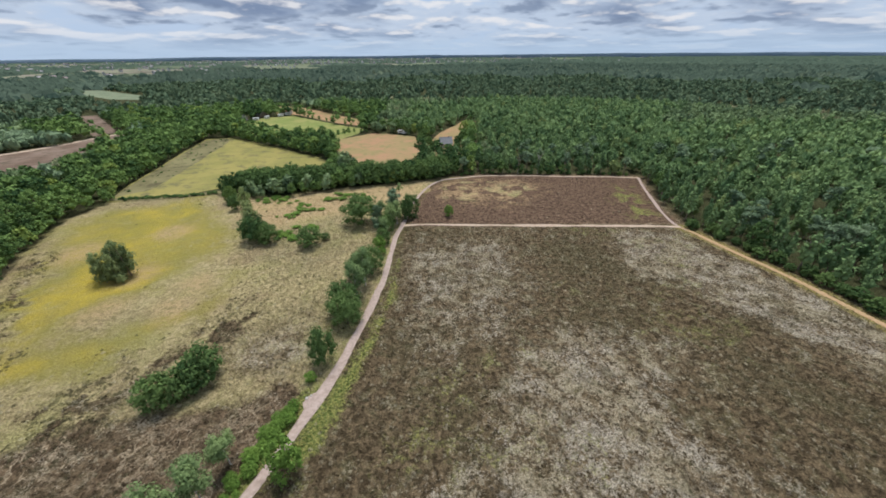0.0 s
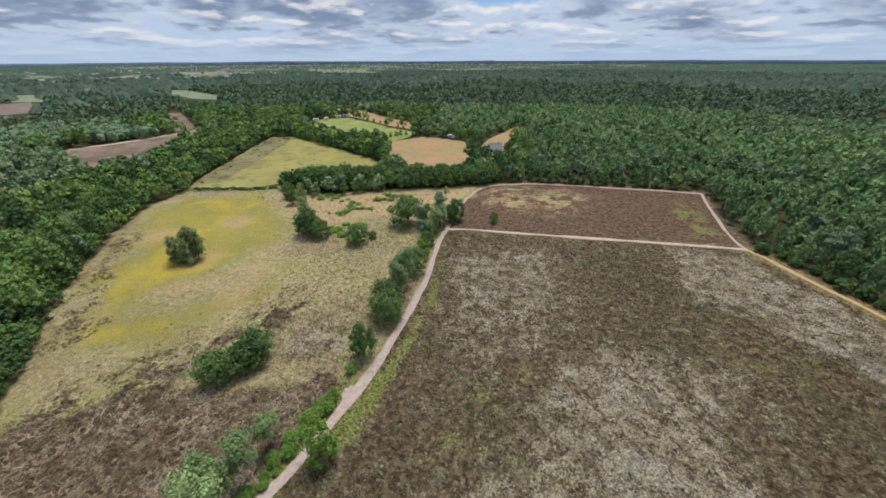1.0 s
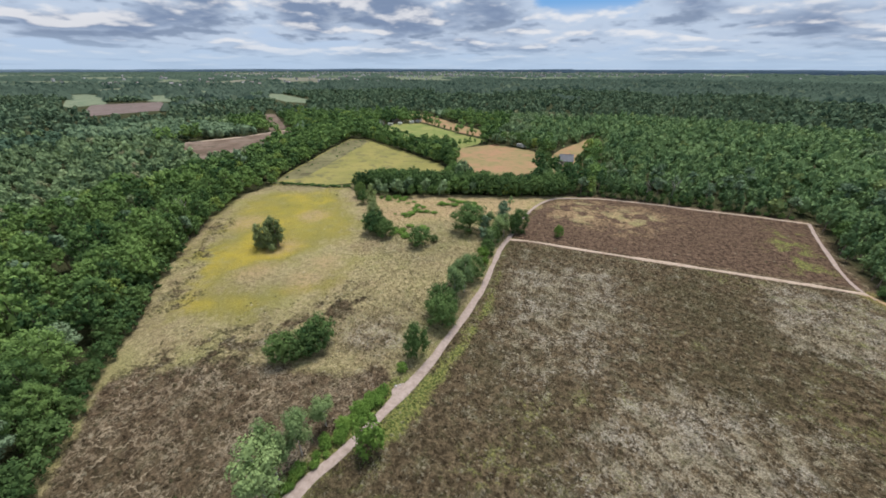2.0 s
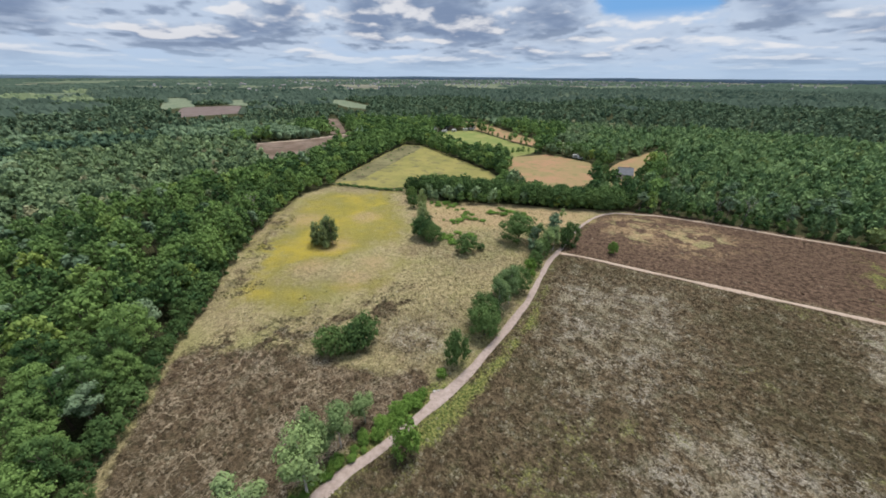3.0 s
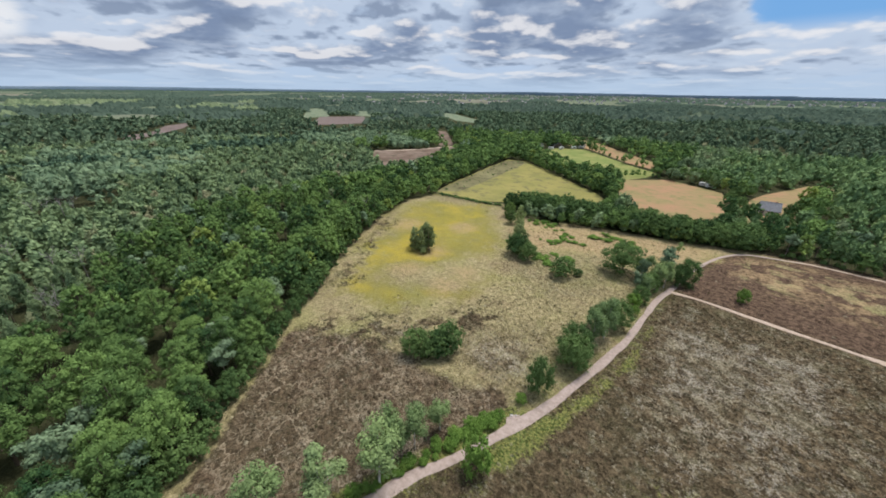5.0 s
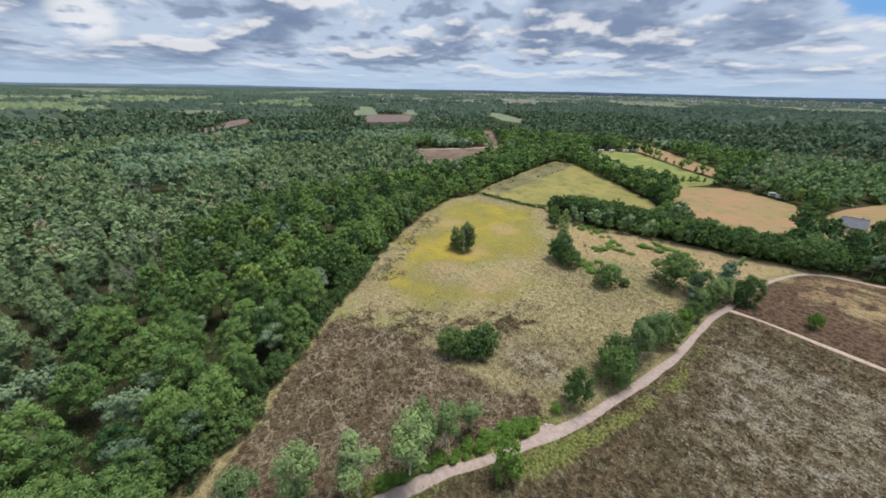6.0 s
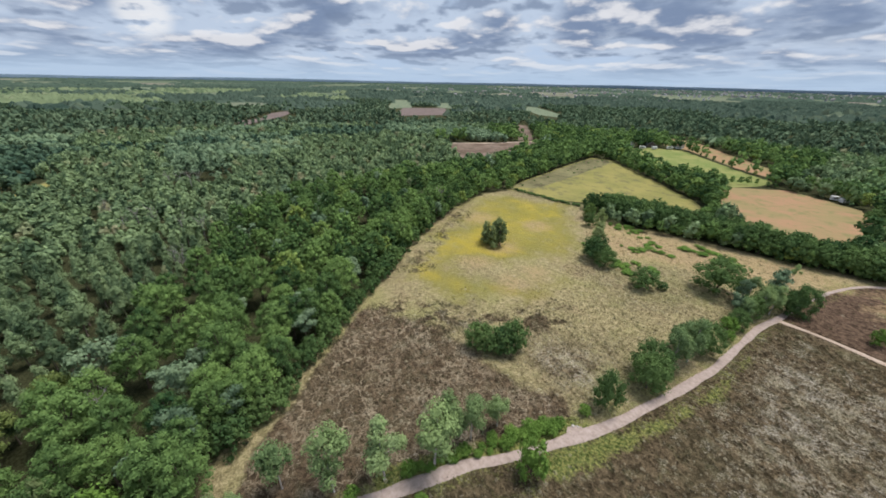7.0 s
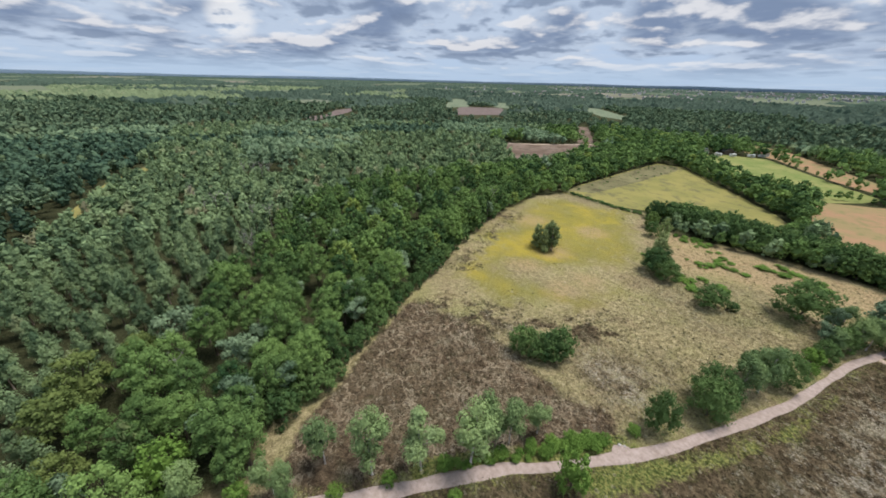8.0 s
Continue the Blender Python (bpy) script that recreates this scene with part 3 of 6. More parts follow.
def build_ground():
    xs, ys = axis(-152, 112, 1.25, 4950), axis(-50, 182, 1.25, 4950)
    X, Y = np.meshgrid(xs, ys)
    x, y = X.ravel(), Y.ravel()
    V = np.stack([x, y, ground_z(x, y)], -1)
    nx, ny = len(xs), len(ys)
    i = (np.arange(ny - 1)[:, None] * nx + np.arange(nx - 1)[None, :]).ravel()
    F = np.stack([i, i + 1, i + 1 + nx, i + nx], -1)
    one, two = ground_cover(x, y)
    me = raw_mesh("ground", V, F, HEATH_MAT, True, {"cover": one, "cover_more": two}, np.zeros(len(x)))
    tagged(new("ground", me), "dry heath of brown heather and straw-coloured grass", "ground", kind="structure")


def ribbon(name, line, width, mat, label, z=0.05, seed=0):
    """A trodden path along a line, with ragged edges and a slight crown."""
    p = np.array(line)
    d = np.gradient(p, axis=0)
    d /= np.linalg.norm(d, axis=1)[:, None]
    side = np.stack([-d[:, 1], d[:, 0]], -1)
    s = np.arange(len(p)) * 1.5
    rows = []
    for f, h in ((-1.12, -0.09), (-1, 0.0), (-0.5, 0.025), (0, 0.01), (0.5, 0.025), (1, 0.0), (1.12, -0.09)):
        wob = (vnoise(s, s * 0 + f * 7, 3.5, seed) - 0.5) * 0.45 + (vnoise(s, s * 0 + f * 3, 11, seed + 4) - 0.5) * 0.35
        off = width / 2 * f * (1 + wob * abs(f))
        rows.append(np.column_stack([p + side * off[:, None], np.full(len(p), z + h)]))
    V = np.concatenate(rows)
    n = len(p)
    i = (np.arange(len(rows) - 1)[:, None] * n + np.arange(n - 1)[None, :]).ravel()
    F = np.stack([i, i + n, i + n + 1, i + 1], -1)
    return tagged(new(name, raw_mesh(name, V, F, mat, True)), label, "path", kind="structure")


def field_sheet(name, poly, mat, label, z=0.06):
    """A field with a slightly ragged outline."""
    pts = []
    for a, b in zip(poly, poly[1:] + poly[:1]):
        a, b = np.array(a, float), np.array(b, float)
        n = max(2, int(np.linalg.norm(b - a) / 5))
        pts += [a + (b - a) * t / n for t in range(n)]
    pts = np.array(pts)
    w = 1.5 * (vnoise(pts[:, 0], pts[:, 1], 9, 3) - 0.5)[:, None]
    c = pts.mean(0)
    pts = pts + (pts - c) / np.linalg.norm(pts - c, axis=1)[:, None] * w
    bm = bmesh.new()
    face = bm.faces.new([bm.verts.new((q[0], q[1], z)) for q in pts])
    if face.normal.z < 0 or face.calc_area() and (face.normal_update() or face.normal.z < 0):
        face.normal_flip()
    bmesh.ops.triangulate(bm, faces=list(bm.faces))
    me = bpy.data.meshes.new(name)
    bm.to_mesh(me)
    bm.free()
    me.materials.append(mat)
    return tagged(new(name, me), label, "field", kind="structure")


build_ground()
ribbon("path", PATH_LINE, np.interp([p[1] for p in PATH_LINE], [20, 36, 41, 47, 60, 100, 116, 122], [2.0, 2.0, 2.6, 1.85, 1.65, 1.5, 1.65, 1.0]), SAND, "pale sandy footpath trodden through the heath", 0.07, 1)
ribbon("path", CROSS_LINE, 1.0 + 0.9 * vnoise(np.arange(len(CROSS_LINE)) * 1.5, np.zeros(len(CROSS_LINE)), 6.0, 77), SAND_CROSS, "pale narrow sandy path crossing the heath", 0.055, 2)
ribbon("path", EAST_LINE, 1.6, SAND_EAST, "ochre sandy track along the edge of the wood", 0.05, 3)
ribbon("path", EAST_NORTH, 1.1, SAND, "thin pale path along the north-eastern heath edge", 0.045, 5)
ribbon("path", NORTH_LINE, 1.3, SAND_CROSS, "pale sandy path along the northern wood edge", 0.06, 4)

HAY_FIELD = field_material("yellow_meadow", (0.205, 0.195, 0.068), (0.26, 0.23, 0.082), (0.118, 0.112, 0.064))
GREEN_GRASS = field_material("mown_grass", (0.165, 0.205, 0.066), (0.24, 0.24, 0.09), (0.13, 0.18, 0.055))
TAN_FIELD = field_material("dry_tan_field", (0.335, 0.196, 0.120), (0.255, 0.200, 0.100), (0.172, 0.178, 0.076))
SCRUB_GROUND = field_material("scrubby_heather", (0.135, 0.124, 0.066), (0.200, 0.184, 0.095), (0.062, 0.056, 0.034), 0.9)
FELLED = field_material("felled_ground", (0.125, 0.088, 0.066), (0.205, 0.155, 0.125), (0.075, 0.066, 0.042))
PURPLE = field_material("purple_heath", (0.145, 0.110, 0.102), (0.185, 0.146, 0.134), (0.10, 0.095, 0.075))
PALE_GRASS = field_material("pale_far_grass", (0.135, 0.172, 0.110), (0.195, 0.220, 0.145), (0.09, 0.13, 0.095))
field_sheet("meadow_field", WEST_FIELD, HAY_FIELD, "yellow-green dry meadow with dark heather patches")
field_sheet("mown_field", GREEN_FIELD, GREEN_GRASS, "pale green mown hay field between hedgerows")
field_sheet("strip_field", STRIP_FIELD, TAN_FIELD, "long tan stubble strip behind a hedgerow")
field_sheet("tan_field", BROWN_FIELD, TAN_FIELD, "dry tan pasture behind the tree belt")
field_sheet("sand_patch", [(-26.5, 41.2), (-26.3, 42.9), (-25.2, 43.8), (-23.6, 44), (-24.2, 41), (-25.6, 40)], SAND, "bare pale sand beside the path", 0.05)
field_sheet("yard_field", YARD_FIELD, TAN_FIELD, "tan paddock beside the house")
field_sheet("felled_strip", FELLED_STRIP, FELLED, "bare reddish felled strip in the wood")
field_sheet("bare_patch", BARE_PATCH, FELLED, "bare brown clearing running into the wood")
field_sheet("meadow_margin", SCRUB_MARGIN, SCRUB_GROUND, "grey-green heathery margin of the meadow", 0.075)
field_sheet("heather_row", HEATHER_ROW, SCRUB_GROUND, "strip of dark heather across the meadow", 0.2)
ribbon("forest_road", glide([(-296, 210), (-281, 233), (-272, 256), (-266, 284), (-252, 296), (-240, 300)]), 4.5, SAND_CROSS, "pale sandy forest road beside the felled strip", 0.12, 8)
field_sheet("far_heath", PURPLE_HEATH, PURPLE, "far purplish heath clearing in the woods")
field_sheet("far_clearing", FAR_STRIP, PURPLE, "far reddish strip of bare heath")
field_sheet("far_meadow", FAR_MEADOW, PALE_GRASS, "far green and tan meadow among woods")
field_sheet("far_grass", FAR_GREEN, PALE_GRASS, "far pale green grass field")
field_sheet("far_grass", FAR_GRASS, PALE_GRASS, "far pale green paddock behind the heath")
field_sheet("far_farmland", FAR_PALE, PALE_GRASS, "wide pale sunlit farmland in the distance")
field_sheet("forest_ride", RIDE, HAY_FIELD, "grassy ride through the pine wood")


# ---------------------------------------------------------------- trees
def ico():
    bm = bmesh.new()
    bmesh.ops.create_icosphere(bm, subdivisions=1, radius=1)
    v = np.array([q.co[:] for q in bm.verts])
    f = np.array([[q.index for q in g.verts] for g in bm.faces])
    bm.free()
    return v, f


ICO_V, ICO_F = ico()
OCTA_V = np.array([(1, 0, 0), (0, 1, 0), (-1, 0, 0), (0, -1, 0), (0, 0, 1), (0, 0, -1)], float)
OCTA_F = np.array([(0, 1, 4), (1, 2, 4), (2, 3, 4), (3, 0, 4), (1, 0, 5), (2, 1, 5), (3, 2, 5), (0, 3, 5)])


def lumps_of(kind, rng):
    """The boughs of a crown one metre high and half a metre wide to each side: centres and radii."""
    out = []
    if kind == "oak":
        for i in range(30):
            a, q = i * 2.4 + rng.uniform(-0.35, 0.35), (i + 0.5) / 30
            tilt = math.acos(1 - 0.98 * q)
            r, z = 0.385 * math.sin(tilt), 0.33 + 0.56 * math.cos(tilt) + rng.uniform(-0.05, 0.05)
            s = rng.uniform(0.085, 0.135)
            out.append((r * math.cos(a), r * math.sin(a), z, s, s, s * 0.9))
        out.append((0, 0, 0.48, 0.34, 0.34, 0.28))
    elif kind == "pine":
        for i in range(11):
            z = rng.uniform(0.52, 0.94)
            r = (0.34 - 0.30 * abs(z - 0.66)) * rng.uniform(0.2, 1.0)
            a = rng.uniform(0, 6.283)
            s = rng.uniform(0.12, 0.19)
            out.append((r * math.cos(a), r * math.sin(a), z, s, s, s * 0.6))
    elif kind == "young":
        for i in range(12):
            z = 0.28 + 0.64 * (i + rng.uniform(0, 1)) / 12
            r = 0.36 * (1.02 - z) ** 0.6 * rng.uniform(0.3, 1)
            a = rng.uniform(0, 6.283)
            s = (0.13 + 0.17 * (1 - z)) * rng.uniform(0.85, 1.2)
            out.append((r * math.cos(a), r * math.sin(a), z, s, s, s * 0.95))
    elif kind == "spire":
        for i in range(13):
            z = 0.26 + 0.68 * (i + rng.uniform(0, 1)) / 13
            r = 0.34 * (1.0 - z) ** 0.75 * rng.uniform(0.25, 1)
            a = rng.uniform(0, 6.283)
            s = (0.085 + 0.20 * (1 - z)) * rng.uniform(0.8, 1.2)
            out.append((r * math.cos(a), r * math.sin(a), z, s, s, s * 1.15))
    elif kind == "clump":
        for i in range(24):
            z = 0.08 + 0.84 * (i + rng.uniform(0, 1)) / 24
            r = 0.36 * (1.02 - z) ** 0.5 * rng.uniform(0.3, 1)
            a = rng.uniform(0, 6.283)
            s = (0.09 + 0.10 * (1 - z)) * rng.uniform(0.8, 1.25)
            out.append((r * math.cos(a), r * math.sin(a), z, s, s, s * 1.1))
    elif kind == "fir":
        for i in range(12):
            z = 0.16 + 0.76 * i / 12
            r = 0.16 * (1 - z)
            a = rng.uniform(0, 6.283)
            s = 0.05 + 0.24 * (1 - z)
            out.append((r * math.cos(a), r * math.sin(a), z, s, s, 0.07 + 0.06 * (1 - z)))
    elif kind == "birch":
        for i in range(13):
            z = rng.uniform(0.34, 0.93)
            r = 0.27 * math.sin(math.pi * min(1, (z - 0.2) / 0.85)) * rng.uniform(0.3, 1.1)
            a = rng.uniform(0, 6.283)
            s = rng.uniform(0.12, 0.18)
            out.append((r * math.cos(a), r * math.sin(a), z, s, s, s * 1.05))
    elif kind == "bush":
        for i in range(22):
            a, q = i * 2.4 + rng.uniform(-0.4, 0.4), (i + 0.5) / 22
            tilt = math.acos(1 - 1.5 * q)
            r, z = 0.36 * math.sin(tilt) * rng.uniform(0.85, 1.1), 0.36 + 0.47 * math.cos(tilt) + rng.uniform(-0.06, 0.06)
            s = rng.uniform(0.10, 0.17)
            out.append((r * math.cos(a), r * math.sin(a), z, s, s, s))
        out.append((0, 0, 0.42, 0.41, 0.41, 0.42))
    return np.array(out)


def crown_arrays(kind, seed, height, width, leaves, size, keep=99, core=0.80):
    """Corners and four-sided faces of a crown: leaf sprays lying over boughs, with a dense heart to each bough."""
    rng = np.random.default_rng(seed)
    lump = lumps_of(kind, rng)
    if keep < len(lump):
        big = np.argsort(-lump[:, 3])[: max(1, keep // 3)]
        rest = [i for i in range(len(lump)) if i not in set(big)][: keep - len(big)]
        lump = lump[np.concatenate([big, rest]).astype(int)]
        lump[:, 3:] *= 1.18
    lump = lump * np.array([width, width, height, width, width, height * 1.0 if kind in ("fir",) else (width + height) / 2])
    V, F, base = [], [], 0
    if core:
        for c in lump:
            hv, hf = (ICO_V, ICO_F) if core > 0.8 else (OCTA_V, OCTA_F)
            v = hv * (core * (1 + rng.uniform(-0.16, 0.16, (len(hv), 1)))) * c[3:] + c[:3]
            V.append(v)
            F.append(np.column_stack([hf, hf[:, 2]]) + base)
            base += len(v)
    area = lump[:, 3] * lump[:, 5]
    pick = rng.choice(len(lump), leaves, p=area / area.sum())
    c = lump[pick]
    dirs = rng.normal(size=(leaves, 3))
    dirs[:, 2] = np.where(rng.uniform(size=leaves) < 0.6, np.abs(dirs[:, 2]), dirs[:, 2])
    dirs /= np.linalg.norm(dirs, axis=1)[:, None]
    p = c[:, :3] + dirs * c[:, 3:] * rng.uniform(0.70, 1.12, (leaves, 1))
    n = dirs + rng.normal(size=(leaves, 3)) * (0.36 if keep == 99 else 0.55)
    n /= np.linalg.norm(n, axis=1)[:, None]
    u = np.cross(n, rng.normal(size=(leaves, 3)))
    u /= np.linalg.norm(u, axis=1)[:, None]
    w = np.cross(n, u)
    s = size * rng.uniform(0.55, 1.35, (leaves, 1))
    quad = np.stack([p - u * s, p - w * s * 0.62 - n * s * 0.22, p + u * s, p + w * s * 0.75 - n * s * 0.22], 1)
    V.append(quad.reshape(-1, 3))
    F.append(np.arange(leaves * 4).reshape(-1, 4) + base)
    return np.concatenate(V), np.concatenate(F)


def clean_quads(name, V, F, mat, tint=None):
    """A mesh of mixed three- and four-sided faces, where a three-sided one repeats its last corner."""
    tri = F[:, 2] == F[:, 3]
    T = np.concatenate([F[tri][:, :3], F[~tri][:, :3], F[~tri][:, [0, 2, 3]]])
    return raw_mesh(name, V, T, mat, False, None, tint)


def limb(V, F, a, b, ra, rb, sides=6):
    """Adds a tapered limb to lists of corners and faces."""
    a, b = np.array(a, float), np.array(b, float)
    d = (b - a) / np.linalg.norm(b - a)
    u = np.cross(d, (0.3, 0.9, 0.1))
    u /= np.linalg.norm(u)
    w = np.cross(d, u)
    base = sum(len(q) for q in V)
    ang = np.arange(sides) / sides * 6.2832
    ring = np.cos(ang)[:, None] * u + np.sin(ang)[:, None] * w
    V.append(np.concatenate([a + ring * ra, b + ring * rb]))
    i = np.arange(sides)
    j = (i + 1) % sides
    F.append(np.stack([i, j, j + sides, i + sides], -1) + base)


def trunk_mesh(name, kind, seed, height, width, mat):
    rng = np.random.default_rng(seed + 900)
    V, F = [], []
    r = height * (0.022 if kind in ("oak", "bush") else 0.014)
    lean = rng.uniform(-0.03, 0.03, 2) * height
    top = {"oak": 0.6, "bush": 0.4, "pine": 0.88, "clump": 0.8, "spire": 0.88, "young": 0.85, "birch": 0.82, "fir": 0.9}[kind] * height
    knee = (lean[0] * 0.5, lean[1] * 0.5, top * 0.5)
    limb(V, F, (0, 0, -0.25), (0, 0, 0.3), r * 1.5, r)
    limb(V, F, (0, 0, 0.3), knee, r, r * 0.75)
    limb(V, F, knee, (lean[0], lean[1], top), r * 0.75, r * 0.3)
    for c in lumps_of(kind, np.random.default_rng(seed))[:7]:
        end = c[:3] * np.array([width, width, height])
        t = rng.uniform(0.5, 0.85)
        start = np.array([lean[0] * t, lean[1] * t, min(top * t, end[2] * 0.9)])
        limb(V, F, start, end, r * 0.42, r * 0.1, 5)
    return raw_mesh(name, np.concatenate(V), np.concatenate(F), mat, True)


STOCK = {}


def stock_tree(name, kind, count, height, width, leaves, size, leaf, bark, label, seed, share=0.24):
    """A few different trees of a kind: finer near the camera, plainer farther off."""
    fine, plain = [], []
    for i in range(count):
        rng = np.random.default_rng(seed * 77 + i)
        h, w = height * rng.uniform(0.92, 1.08), width * rng.uniform(0.9, 1.1)
        trunk = trunk_mesh("trunk", kind, seed * 100 + i, h, w, bark)
        V, F = crown_arrays(kind, seed * 100 + i, h, w, leaves, size, core=0.62)
        fine.append((clean_quads("crown", V, F, leaf, np.zeros(len(V))), trunk))
        V, F = crown_arrays(kind, seed * 100 + i, h, w, int(leaves * share), size * 0.93 / math.sqrt(share), core=0.7)
        plain.append((clean_quads("crown", V, F, leaf, np.zeros(len(V))), trunk))
    STOCK[name] = (fine, plain, label)


def plant(name, x, y, scale=1.0, turn=0.0, which=0, label="", wide=1.0, group="", category="tree", near=100):
    fine, plain, text = STOCK[name]
    choice = fine if math.hypot(x, y) < near else plain
    crown, trunk = choice[which % len(choice)]
    root = new(name)
    root.matrix_world = pose(x, y, float(ground_z(x, y)) + 0.05, 0, 0, math.degrees(turn)) @ Matrix.Diagonal((scale * wide, scale * wide, scale, 1))
    for part_name, me in (("trunk", trunk), ("crown", crown)):
        ob = new(part_name, me)
        ob.parent = root
    return tagged(root, label or text, category, group)


stock_tree("oak_tree", "oak", 7, 12.6, 8.5, 3400, 0.178, OAK_LEAF, BARK, "broad dark green oak with a rounded leafy crown", 1, 0.2)
stock_tree("pine_tree", "pine", 4, 12.0, 8.2, 900, 0.32, PINE_LEAF, PINE_BARK, "grey-green pine with flat open boughs and pale trunk", 2)
stock_tree("young_pine_tree", "spire", 6, 12.5, 7.0, 800, 0.32, LIGHT_PINE_LEAF, PINE_BARK, "yellow-green pine with a narrow rounded crown", 3)
stock_tree("birch_tree", "birch", 5, 11.0, 8.8, 2300, 0.185, BIRCH_LEAF, BIRCH_BARK, "grey-green birch with an airy crown and pale trunk", 4)
stock_tree("field_oak_tree", "bush", 5, 10.0, 9.6, 2400, 0.24, BUSH_LEAF, BARK, "full dark green oak, leafy down to the grass", 8)
stock_tree("olive_oak_tree", "oak", 3, 11.0, 9.4, 1900, 0.25, OLIVE_LEAF, BARK, "broad yellow-olive oak beside the young wood", 10)
stock_tree("bush", "bush", 4, 6.0, 6.4, 900, 0.22, BUSH_LEAF, BARK, "dense dark green bush standing on the heath", 5)
stock_tree("leafy_bush", "bush", 3, 6.0, 6.4, 1200, 0.2, FRESH_LEAF, BARK, "bright green leafy bush beside the path", 9)
stock_tree("mixed_tree", "young", 6, 11.0, 5.6, 1400, 0.19, MIXED_LEAF, PINE_BARK, "olive green pine in the mixed young wood", 6, 0.6)
stock_tree("pine_clump_tree", "clump", 4, 11.5, 7.6, 1300, 0.25, CLUMP_LEAF, PINE_BARK, "dark grey-green young pine in a clump on the meadow", 7)
rng = np.random.default_rng(11)

